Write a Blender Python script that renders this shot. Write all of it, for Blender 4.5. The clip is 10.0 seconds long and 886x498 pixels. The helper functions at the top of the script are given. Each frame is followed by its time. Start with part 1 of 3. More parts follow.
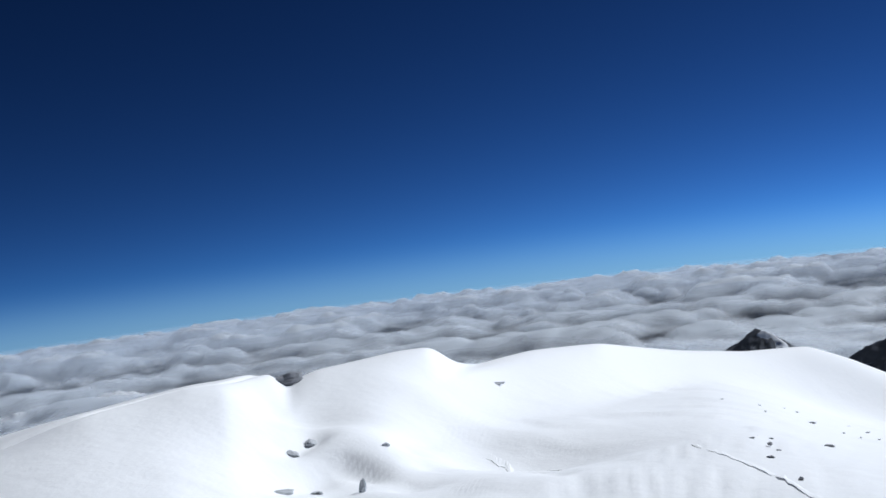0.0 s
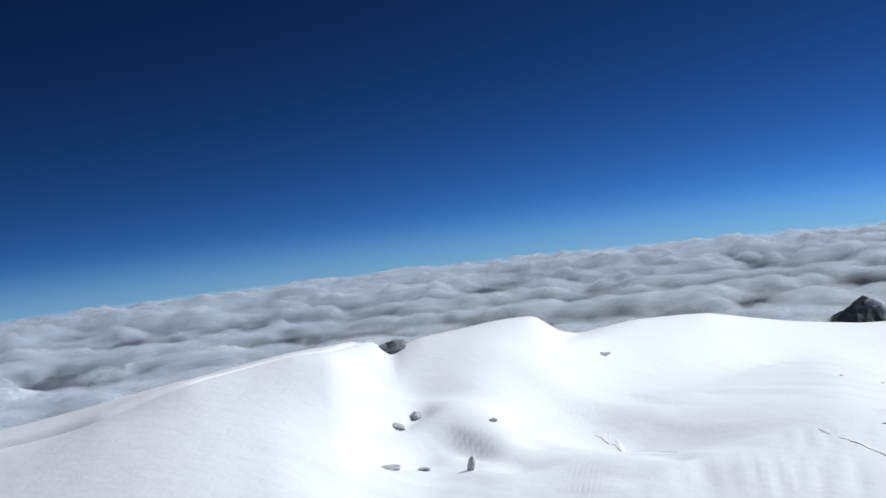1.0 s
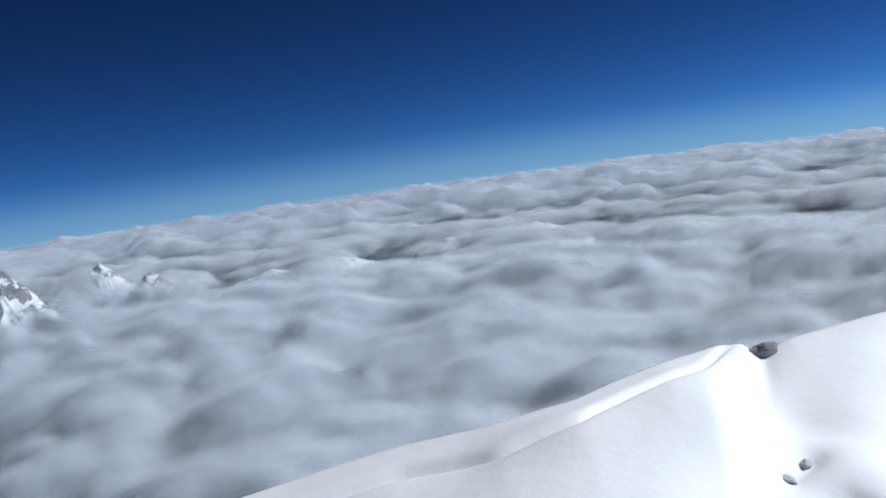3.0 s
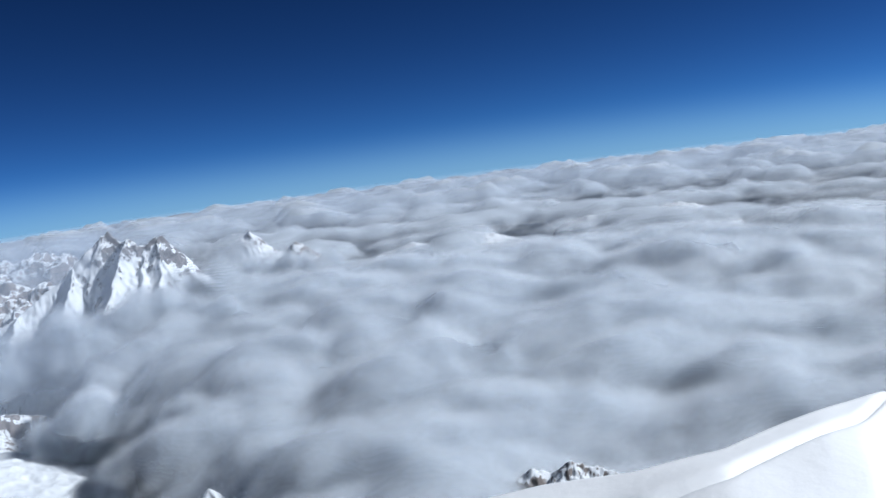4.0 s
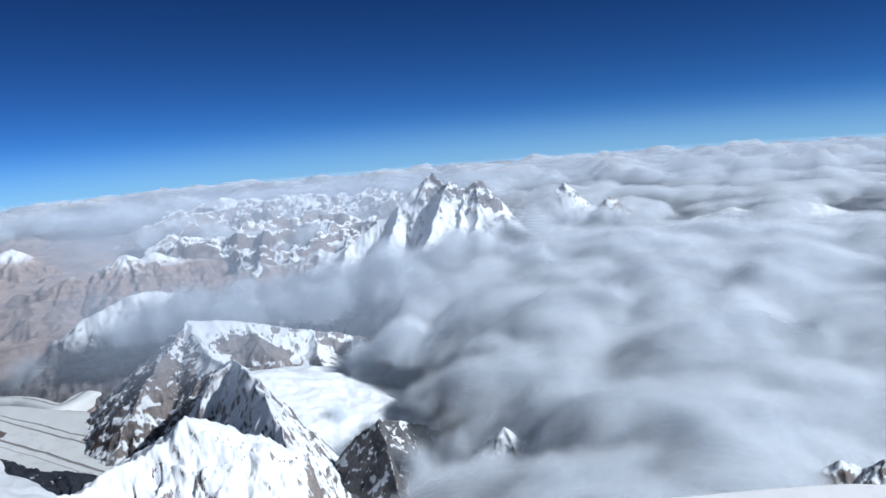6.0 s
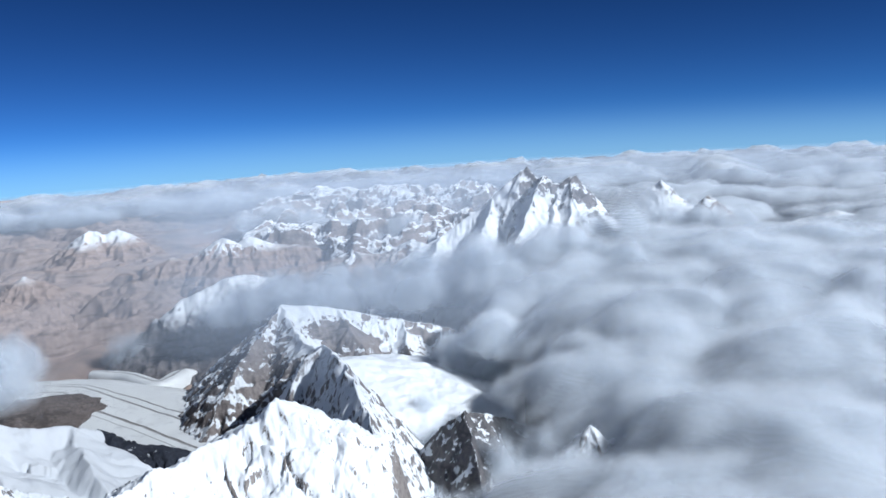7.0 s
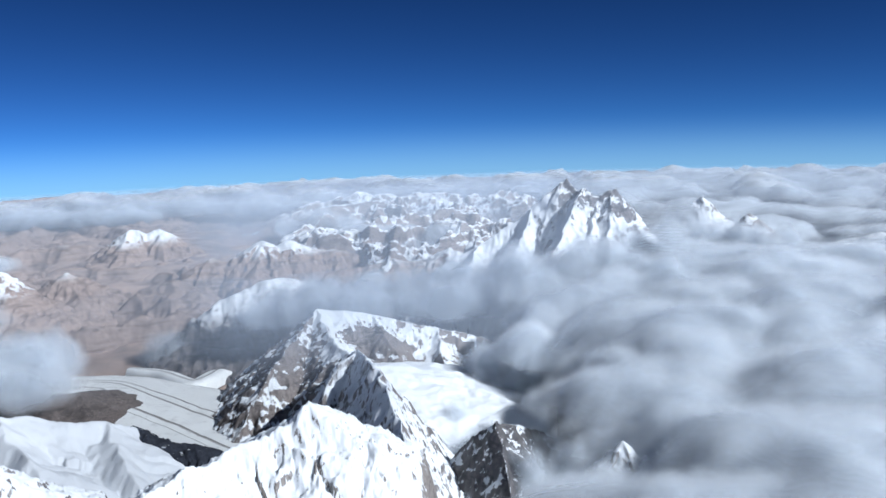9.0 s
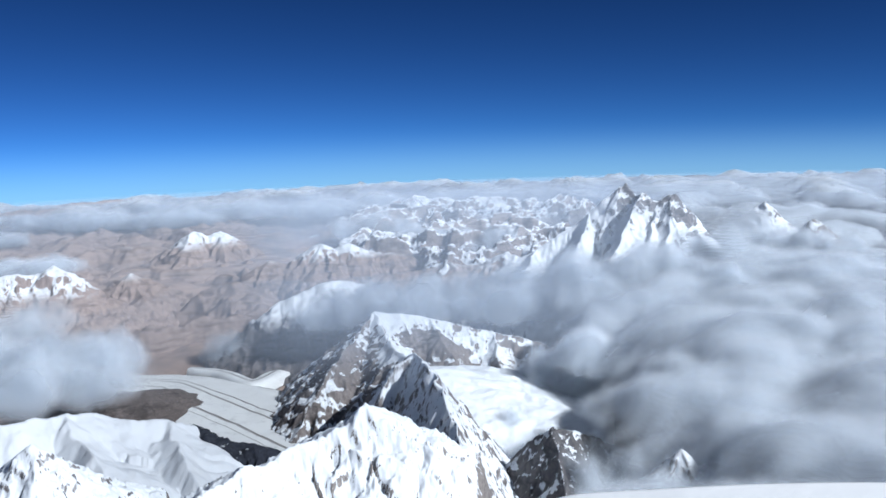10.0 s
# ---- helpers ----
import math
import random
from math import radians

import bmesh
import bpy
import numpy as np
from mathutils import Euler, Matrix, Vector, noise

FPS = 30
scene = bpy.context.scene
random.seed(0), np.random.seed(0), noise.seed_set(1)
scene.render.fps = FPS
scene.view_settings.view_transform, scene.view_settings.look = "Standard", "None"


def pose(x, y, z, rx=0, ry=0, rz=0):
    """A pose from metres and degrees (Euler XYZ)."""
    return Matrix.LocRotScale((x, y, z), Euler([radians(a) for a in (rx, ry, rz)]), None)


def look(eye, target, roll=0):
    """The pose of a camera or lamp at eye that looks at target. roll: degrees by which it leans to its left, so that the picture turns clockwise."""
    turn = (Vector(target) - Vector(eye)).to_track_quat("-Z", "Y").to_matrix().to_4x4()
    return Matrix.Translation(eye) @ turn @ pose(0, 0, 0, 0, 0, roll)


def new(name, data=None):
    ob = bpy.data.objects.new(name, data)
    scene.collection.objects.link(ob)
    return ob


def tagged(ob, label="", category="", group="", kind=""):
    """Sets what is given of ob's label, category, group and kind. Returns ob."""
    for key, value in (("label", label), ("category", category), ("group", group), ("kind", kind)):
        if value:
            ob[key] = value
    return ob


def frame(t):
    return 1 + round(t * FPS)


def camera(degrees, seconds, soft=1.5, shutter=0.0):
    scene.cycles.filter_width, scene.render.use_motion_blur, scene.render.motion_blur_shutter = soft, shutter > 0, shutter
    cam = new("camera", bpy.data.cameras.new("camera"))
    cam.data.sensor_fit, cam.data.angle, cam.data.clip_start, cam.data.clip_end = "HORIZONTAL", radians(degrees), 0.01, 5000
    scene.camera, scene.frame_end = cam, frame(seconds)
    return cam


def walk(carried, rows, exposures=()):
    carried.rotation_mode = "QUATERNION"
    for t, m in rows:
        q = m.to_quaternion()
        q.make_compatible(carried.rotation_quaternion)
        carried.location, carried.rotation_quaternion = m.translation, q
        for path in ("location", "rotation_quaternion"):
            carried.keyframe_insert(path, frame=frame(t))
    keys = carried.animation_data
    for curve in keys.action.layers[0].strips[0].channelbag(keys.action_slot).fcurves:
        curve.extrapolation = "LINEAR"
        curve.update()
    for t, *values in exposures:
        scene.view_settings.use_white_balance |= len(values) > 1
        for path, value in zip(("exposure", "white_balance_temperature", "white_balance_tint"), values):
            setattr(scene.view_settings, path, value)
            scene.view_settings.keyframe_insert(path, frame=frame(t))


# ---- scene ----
cam = camera(50.0, 10.0, soft=1.6)
# seconds, eye x y z, then the turn in degrees (tilt, lean, heading)
PATH = [
    (0.0, 0.0, 0.0, 0.0, 88.93, 6.79, -64.39), (0.5, 0.046, 0.051, 0.003, 88.43, 6.79, -61.59), (1.0, 0.112, 0.125, 0.036, 87.24, 6.39, -58.61),
    (1.5, 0.086, 0.263, 0.319, 84.06, 4.68, -55.2), (2.0, 0.12, 0.275, 0.442, 82.78, 6.19, -50.12), (2.5, 0.046, 0.311, 0.589, 82.09, 7.61, -45.3),
    (2.7, 0.026, 0.324, 0.64, 82.15, 7.75, -42.97), (4.0, 0.0, 0.33, 1.03, 81.87, 7.27, -31.29), (4.5, 0.0, 0.33, 1.05, 81.8, 6.75, -25.9),
    (5.0, 0.0, 0.33, 1.05, 81.6, 6.19, -20.94), (5.5, 0.0, 0.33, 1.05, 81.37, 5.46, -16.15), (6.0, 0.0, 0.33, 1.05, 81.16, 4.78, -12.03),
    (7.5, 0.0, 0.33, 1.05, 81.32, 3.17, -4.69), (8.0, 0.0, 0.33, 1.05, 81.63, 2.76, -3.98), (8.5, 0.0, 0.33, 1.04, 81.77, 2.45, -3.85),
    (9.0, 0.0, 0.33, 1.0, 81.82, 2.18, -3.78), (9.5, 0.0, 0.33, 0.86, 81.93, 1.39, -3.25), (10.0, 0.0, 0.33, 0.78, 82.19, 2.23, -0.31)]
walk(cam, [(t, pose(*p)) for t, *p in PATH],
     exposures=[(0.0, -0.15, 5900, 9), (2.5, -0.12, 5900, 9), (4.5, 0.2, 5800, 8), (8.0, 0.36, 5800, 8), (10.0, 0.36, 5800, 8)])

# ---- world and sun ----
SUN_BEARING, SUN_HEIGHT = 120.0, 37.0
world = bpy.data.worlds.new("sky")
scene.world = world
world.use_nodes = True
wn = world.node_tree.nodes
scene.cycles.transparent_max_bounces = 128
sky = wn.new("ShaderNodeTexSky")
sky.sky_type, sky.sun_disc = "NISHITA", False
sky.sun_elevation, sky.sun_rotation = radians(SUN_HEIGHT), radians(SUN_BEARING)
sky.altitude, sky.air_density, sky.dust_density, sky.ozone_density = 8600, 1.0, 0.3, 2.0
wl = world.node_tree.links
# from this height the horizon lies four degrees below the level of the eye
way, low, deep, power = wn.new("ShaderNodeTexCoord"), wn.new("ShaderNodeVectorMath"), wn.new("ShaderNodeVectorMath"), wn.new("ShaderNodeGamma")
low.inputs[1].default_value = (0, 0, 0.07)
deep.operation, deep.inputs[1].default_value = "MULTIPLY", (0.280, 0.322, 0.322)
power.inputs["Gamma"].default_value = 1.8
wl.new(way.outputs["Generated"], low.inputs[0])
wl.new(low.outputs[0], sky.inputs["Vector"])
wl.new(sky.outputs[0], deep.inputs[0])
wl.new(deep.outputs[0], power.inputs["Color"])
# pale haze close above the horizon, all the way round
split, near, pale = wn.new("ShaderNodeSeparateXYZ"), wn.new("ShaderNodeMapRange"), wn.new("ShaderNodeMix")
near.interpolation_type, pale.data_type = "SMOOTHERSTEP", "RGBA"
for key, value in (("From Min", -0.085), ("From Max", 0.0), ("To Min", 0.62), ("To Max", 0.0)):
    near.inputs[key].default_value = value
pale.inputs[7].default_value = (2.3, 3.7, 5.2, 1)
wl.new(way.outputs["Generated"], split.inputs[0])
wl.new(split.outputs["Z"], near.inputs["Value"])
wl.new(near.outputs["Result"], pale.inputs[0])
wl.new(power.outputs[0], pale.inputs[6])
wl.new(pale.outputs[2], wn["Background"].inputs["Color"])
wn["Background"].inputs["Strength"].default_value = 0.104


def spot(bearing, reach, z=0.0):
    """A place by its bearing in degrees clockwise from +y, its reach over the ground and its height."""
    return Vector((reach * math.sin(radians(bearing)), reach * math.cos(radians(bearing)), z))


sun = new("sun", bpy.data.lights.new("sun", "SUN"))
sun.data.energy, sun.data.angle, sun.data.color = 4.3, radians(0.5), (1.0, 0.99, 0.97)
sun.matrix_world = look(spot(SUN_BEARING, 100, 100 * math.tan(radians(SUN_HEIGHT))), (0, 0, 0))


# ---- number noise for relief ----
TABLE = np.random.RandomState(7).rand(4096)


def lattice(i, j, seed):
    h = (i * 374761393 + j * 668265263 + seed * 974711) & 0x7FFFFFFF
    h = ((h ^ (h >> 13)) * 1274126177) & 0x7FFFFFFF
    return TABLE[(h ^ (h >> 16)) & 4095] * (2 * math.pi)


def grain(x, y, seed=0):
    """Gradient noise, about -1 to 1."""
    i, j = np.floor(x).astype(np.int64), np.floor(y).astype(np.int64)
    u, v = x - i, y - j
    su, sv = u * u * u * (u * (u * 6 - 15) + 10), v * v * v * (v * (v * 6 - 15) + 10)

    def corner(a, b):
        w = lattice(i + a, j + b, seed)
        return np.cos(w) * (u - a) + np.sin(w) * (v - b)

    low = corner(0, 0) * (1 - su) + corner(1, 0) * su
    high = corner(0, 1) * (1 - su) + corner(1, 1) * su
    return (low * (1 - sv) + high * sv) * 1.5


def layered(x, y, octaves=5, seed=0, gain=0.5, kind="plain"):
    total, amp, norm = 0.0, 1.0, 0.0
    for k in range(octaves):
        n = grain(x * 2 ** k + 17.3 * k, y * 2 ** k - 9.1 * k, seed + k)
        if kind == "ridge":
            n = 1 - 2 * np.abs(n)
        elif kind == "billow":
            n = 2 * np.abs(n) - 0.6
        total, norm, amp = total + n * amp, norm + amp, amp * gain
    return total / norm


def domes(X, Y, size, seed):
    """Round heads standing close together, 0 to about 1, from one cell to the next of another size."""
    x, y = X / size, Y / size
    i, j = np.floor(x).astype(np.int64), np.floor(y).astype(np.int64)
    best = np.zeros(X.shape)
    for a in (-1, 0, 1):
        for b in (-1, 0, 1):
            p, q, w = (lattice(i + a, j + b, seed + k) / (2 * math.pi) for k in (0, 1, 2))
            rad = 0.5 + 0.5 * w
            d = ((x - i - a - 0.1 - 0.8 * p) ** 2 + (y - j - b - 0.1 - 0.8 * q) ** 2) / rad ** 2
            best = best + (rad * np.clip(1 - d, 0, 1) ** 0.8) ** 4
    return best ** 0.25


def ease(x, lo, hi):
    t = np.clip((x - lo) / (hi - lo), 0, 1)
    return t * t * (3 - 2 * t)


# ---- materials ----
def shader(name):
    mat = bpy.data.materials.new(name)
    mat.use_nodes = True
    return mat, mat.node_tree.nodes, mat.node_tree.links, mat.node_tree.nodes["Principled BSDF"]


def noise_node(nt, links, scale, detail=6.0, rough=0.55, stretch=None, coord="Object"):
    tc = nt.new("ShaderNodeTexCoord")
    tex = nt.new("ShaderNodeTexNoise")
    tex.inputs["Scale"].default_value, tex.inputs["Detail"].default_value, tex.inputs["Roughness"].default_value = scale, detail, rough
    if stretch:
        m = nt.new("ShaderNodeMapping")
        m.inputs["Scale"].default_value = stretch
        links.new(tc.outputs[coord], m.inputs["Vector"])
        links.new(m.outputs["Vector"], tex.inputs["Vector"])
    else:
        links.new(tc.outputs[coord], tex.inputs["Vector"])
    return tex.outputs["Fac"]


def calc(nt, links, op, a, b=0.0, c=None):
    n = nt.new("ShaderNodeMath")
    n.operation = op
    for k, v in enumerate((a, b) if c is None else (a, b, c)):
        if isinstance(v, (int, float)):
            n.inputs[k].default_value = v
        else:
            links.new(v, n.inputs[k])
    return n.outputs[0]


def between(nt, links, value, lo, hi, out_lo=0.0, out_hi=1.0):
    n = nt.new("ShaderNodeMapRange")
    n.interpolation_type = "SMOOTHSTEP"
    links.new(value, n.inputs["Value"])
    for key, v in (("From Min", lo), ("From Max", hi), ("To Min", out_lo), ("To Max", out_hi)):
        n.inputs[key].default_value = v
    return n.outputs["Result"]


def blend(nt, links, fac, a, b):
    n = nt.new("ShaderNodeMix")
    n.data_type = "RGBA"
    links.new(fac, n.inputs[0])
    for k, v in ((6, a), (7, b)):
        if isinstance(v, tuple):
            n.inputs[k].default_value = (*v, 1)
        else:
            links.new(v, n.inputs[k])
    return n.outputs[2]


def bump(nt, links, height, strength, distance, bsdf):
    n = nt.new("ShaderNodeBump")
    n.inputs["Strength"].default_value, n.inputs["Distance"].default_value = strength, distance
    links.new(height, n.inputs["Height"])
    links.new(n.outputs["Normal"], bsdf.inputs["Normal"])


def mountain_material(name, rock, rock2, snow_lo, snow_hi, scale, level=None, streaks=0.15, speck=0.3):
    """Rock in beds with snow lying where it is flat or hollow enough; level: heights between which snow sets in."""
    mat, nt, links, bsdf = shader(name)
    geo, pos = nt.new("ShaderNodeNewGeometry"), nt.new("ShaderNodeSeparateXYZ")
    links.new(geo.outputs["Position"], pos.inputs[0])
    big, fine = noise_node(nt, links, scale, 5), noise_node(nt, links, scale * 9, 6, 0.7, (1, 1, 0.4))
    bed = noise_node(nt, links, scale * 3, 5, 0.65, (0.25, 0.25, 1.6))
    gully, rest = nt.new("ShaderNodeAttribute"), nt.new("ShaderNodeAttribute")
    gully.attribute_name, rest.attribute_name = "gully", "lie"
    lie = calc(nt, links, "MULTIPLY_ADD", big, 0.3, rest.outputs["Fac"])
    lie = calc(nt, links, "MULTIPLY_ADD", fine, speck, lie)
    lie = calc(nt, links, "MULTIPLY_ADD", gully.outputs["Fac"], streaks, lie)
    lie = calc(nt, links, "SUBTRACT", lie, 0.15 + 0.5 * speck)
    snow = between(nt, links, lie, snow_lo, snow_hi)
    if level:
        high = calc(nt, links, "MULTIPLY_ADD", big, 0.6 * (level[1] - level[0]), pos.outputs["Z"])
        snow = calc(nt, links, "MULTIPLY", snow, between(nt, links, high, *level))
    stone = blend(nt, links, between(nt, links, fine, 0.35, 0.65), rock, rock2)
    stone = blend(nt, links, between(nt, links, bed, 0.52, 0.62, 0.0, 0.7), stone, tuple(0.6 * c for c in rock))
    white = blend(nt, links, big, (0.80, 0.82, 0.85), (0.74, 0.77, 0.80))
    links.new(blend(nt, links, snow, stone, white), bsdf.inputs["Base Color"])
    bsdf.inputs["Roughness"].default_value = 0.85
    bsdf.inputs["Specular IOR Level"].default_value = 0.15
    bump(nt, links, fine, 0.5, 1.2 / scale * 0.02, bsdf)
    return mat


SNOWY = mountain_material("snowy_rock", (0.15, 0.14, 0.145), (0.24, 0.215, 0.205), 0.42, 0.56, 0.03, None, 0.14, 0.3)
WHITE = mountain_material("deep_snow_rock", (0.19, 0.17, 0.16), (0.28, 0.25, 0.23), 0.40, 0.50, 0.07, None, 0.10, 0.9)
FLUTED = mountain_material("fluted_ridge_rock", (0.12, 0.11, 0.11), (0.19, 0.17, 0.165), 0.42, 0.56, 0.03, (-310, -278), 0.3, 0.3)
BROWN = mountain_material("brown_rock_snow", (0.235, 0.18, 0.155), (0.34, 0.265, 0.23), 0.56, 0.68, 0.025, (-296, -268))
STREAK = mountain_material("streaked_rock", (0.165, 0.145, 0.14), (0.26, 0.23, 0.215), 0.66, 0.76, 0.03, None, 0.34, 0.3)
RANGE = mountain_material("range_rock_snow", (0.19, 0.16, 0.15), (0.28, 0.24, 0.22), 0.58, 0.72, 0.02, (-324, -290))
DOME = mountain_material("smooth_snow", (0.15, 0.14, 0.14), (0.22, 0.2, 0.19), 0.1, 0.2, 0.04)
MASSIF = mountain_material("massif_rock", (0.13, 0.13, 0.145), (0.22, 0.205, 0.205), 0.36, 0.48, 0.04, None, 0.2, 0.35)
WEDGE = mountain_material("wedge_rock", (0.09, 0.09, 0.10), (0.16, 0.15, 0.15), 0.62, 0.74, 0.03)
MORAINE = mountain_material("moraine_earth", (0.10, 0.085, 0.08), (0.16, 0.135, 0.125), 1.6, 1.7, 0.03)
# near-black navy: the shade on these faces is put into the rock colour
SHADED_DARK = mountain_material("shaded_dark_rock", (0.028, 0.032, 0.045), (0.045, 0.05, 0.065), 0.95, 1.02, 0.03)


def valley_material():
    mat, nt, links, bsdf = shader("valley_floor")
    big, fine = noise_node(nt, links, 0.004, 6), noise_node(nt, links, 0.03, 6, 0.6)
    dry = nt.new("ShaderNodeAttribute")
    dry.attribute_name = "dry"
    tone = blend(nt, links, between(nt, links, big, 0.4, 0.6), (0.38, 0.28, 0.235), (0.27, 0.215, 0.19))
    tone = blend(nt, links, between(nt, links, fine, 0.35, 0.7), tone, (0.40, 0.30, 0.25))
    # dark blue-grey under the cloud sea: its colour puts shade into thin cloud
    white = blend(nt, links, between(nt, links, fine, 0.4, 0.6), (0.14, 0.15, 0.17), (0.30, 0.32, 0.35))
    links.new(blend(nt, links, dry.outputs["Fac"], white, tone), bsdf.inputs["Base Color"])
    bsdf.inputs["Roughness"].default_value = 0.95
    bump(nt, links, fine, 0.6, 4.0, bsdf)
    return mat


def cloud_material():
    """Mist whose thickness follows the "body" of the sheet that it is on, torn at its edges by noise of several sizes."""
    mat, nt, links, bsdf = shader("cloud")
    out = nt["Material Output"]
    nt.remove(bsdf)
    body = nt.new("ShaderNodeAttribute")
    body.attribute_name = "body"
    fray = nt.new("ShaderNodeAttribute")
    fray.attribute_name = "fray"
    tear = calc(nt, links, "MULTIPLY", calc(nt, links, "SUBTRACT", noise_node(nt, links, 0.0095, 4, 0.5), 0.5), fray.outputs["Fac"])
    thick = calc(nt, links, "MULTIPLY_ADD", tear, 2.6, body.outputs["Fac"])
    alpha = between(nt, links, thick, 0.0, 0.8, 0.0, 0.32)
    dif, tra, clear, m1, m2 = (nt.new(k) for k in ("ShaderNodeBsdfDiffuse", "ShaderNodeBsdfTranslucent", "ShaderNodeBsdfTransparent", "ShaderNodeMixShader", "ShaderNodeMixShader"))
    dif.inputs["Color"].default_value = tra.inputs["Color"].default_value = (0.855, 0.90, 0.95, 1)
    m1.inputs[0].default_value = 0.3
    # light scatters many times inside a cloud, so its faces shade softly
    geo, lean, unit = nt.new("ShaderNodeNewGeometry"), nt.new("ShaderNodeVectorMath"), nt.new("ShaderNodeVectorMath")
    lean.operation, lean.inputs[1].default_value, lean.inputs[2].default_value = "MULTIPLY_ADD", (0.62, 0.62, 0.62), (0.0, 0.0, 0.48)
    unit.operation = "NORMALIZE"
    links.new(geo.outputs["Normal"], lean.inputs[0])
    links.new(lean.outputs[0], unit.inputs[0])
    links.new(unit.outputs[0], dif.inputs["Normal"])
    links.new(unit.outputs[0], tra.inputs["Normal"])
    links.new(dif.outputs[0], m1.inputs[1])
    links.new(tra.outputs[0], m1.inputs[2])
    sheen, m3 = nt.new("ShaderNodeBsdfGlossy"), nt.new("ShaderNodeMixShader")
    sheen.inputs["Roughness"].default_value, sheen.inputs["Color"].default_value, m3.inputs[0].default_value = 0.7, (0.95, 0.96, 0.97, 1), 0.1
    links.new(unit.outputs[0], sheen.inputs["Normal"])
    links.new(m1.outputs[0], m3.inputs[1])
    links.new(sheen.outputs[0], m3.inputs[2])
    links.new(alpha, m2.inputs[0])
    links.new(clear.outputs[0], m2.inputs[1])
    links.new(m3.outputs[0], m2.inputs[2])
    links.new(m2.outputs[0], out.inputs["Surface"])
    return mat


def summit_material():
    mat, nt, links, bsdf = shader("summit_snow")
    big, fine = noise_node(nt, links, 0.7, 5), noise_node(nt, links, 9.0, 6, 0.6)
    links.new(blend(nt, links, big, (0.94, 0.945, 0.95), (0.90, 0.91, 0.925)), bsdf.inputs["Base Color"])
    bsdf.inputs["Roughness"].default_value = 0.75
    bsdf.inputs["Specular IOR Level"].default_value = 0.25
    bump(nt, links, fine, 0.25, 0.02, bsdf)
    return mat


def ice_material():
    mat, nt, links, bsdf = shader("glacier_ice")
    across = nt.new("ShaderNodeAttribute")
    across.attribute_name = "across"
    wob = noise_node(nt, links, 0.012, 5)
    lane = calc(nt, links, "MULTIPLY_ADD", wob, 0.12, across.outputs["Fac"])
    band = nt.new("ShaderNodeTexNoise")
    band.noise_dimensions = "1D"
    band.inputs["Scale"].default_value, band.inputs["Detail"].default_value = 5.0, 2.0
    links.new(lane, band.inputs["W"])
    fine = noise_node(nt, links, 0.08, 5, 0.6)
    tone = blend(nt, links, between(nt, links, band.outputs["Fac"], 0.59, 0.66), (0.80, 0.81, 0.80), (0.16, 0.145, 0.14))
    links.new(blend(nt, links, between(nt, links, fine, 0.5, 0.9), tone, (0.5, 0.5, 0.5)), bsdf.inputs["Base Color"])
    bsdf.inputs["Roughness"].default_value = 0.8
    return mat


def stone_material(name, dark, pale):
    mat, nt, links, bsdf = shader(name)
    n = noise_node(nt, links, 14, 6, 0.65)
    links.new(blend(nt, links, n, dark, pale), bsdf.inputs["Base Color"])
    bsdf.inputs["Roughness"].default_value = 0.9
    bump(nt, links, n, 0.8, 0.02, bsdf)
    return mat


VALLEY, CLOUD, SUMMIT, ICE, STONE = valley_material(), cloud_material(), summit_material(), ice_material(), stone_material("summit_stone", (0.12, 0.13, 0.15), (0.32, 0.33, 0.35))
# grey of footprints and clods in shade, put into a solid colour
PRINT_GREY = stone_material("shaded_print", (0.40, 0.42, 0.45), (0.68, 0.70, 0.72))


# ---- sheets ----
def sheet(name, X, Y, Z, material, attribute=None, drop=None, closed=False, more=None):
    """A smooth mesh over a grid of places; attribute: a name and a value for each place; drop: places whose faces are left out."""
    rows, cols = X.shape
    idx = np.arange(rows * cols).reshape(rows, cols)
    if closed:
        idx = np.concatenate([idx, idx[:, :1]], 1)
    quads = np.stack([idx[:-1, :-1], idx[:-1, 1:], idx[1:, 1:], idx[1:, :-1]], -1).reshape(-1, 4)
    if drop is not None:
        gone = drop.ravel()[quads].all(1)
        quads = quads[~gone]
    used = np.zeros(rows * cols, bool)
    used[quads.ravel()] = True
    remap = np.cumsum(used) - 1
    co = np.stack([X.ravel(), Y.ravel(), Z.ravel()], 1)[used]
    quads = remap[quads]
    me = bpy.data.meshes.new(name)
    me.vertices.add(len(co))
    me.vertices.foreach_set("co", co.ravel().astype(np.float32))
    me.loops.add(quads.size)
    me.loops.foreach_set("vertex_index", quads.ravel().astype(np.int32))
    me.polygons.add(len(quads))
    me.polygons.foreach_set("loop_start", np.arange(0, quads.size, 4, dtype=np.int32))
    me.polygons.foreach_set("use_smooth", np.ones(len(quads), bool))
    for key, value in filter(None, (attribute, more)):
        me.attributes.new(key, "FLOAT", "POINT").data.foreach_set("value", value.ravel()[used].astype(np.float32))
    me.update(calc_edges=True)
    me.validate()
    me.materials.append(material)
    return new(name, me)


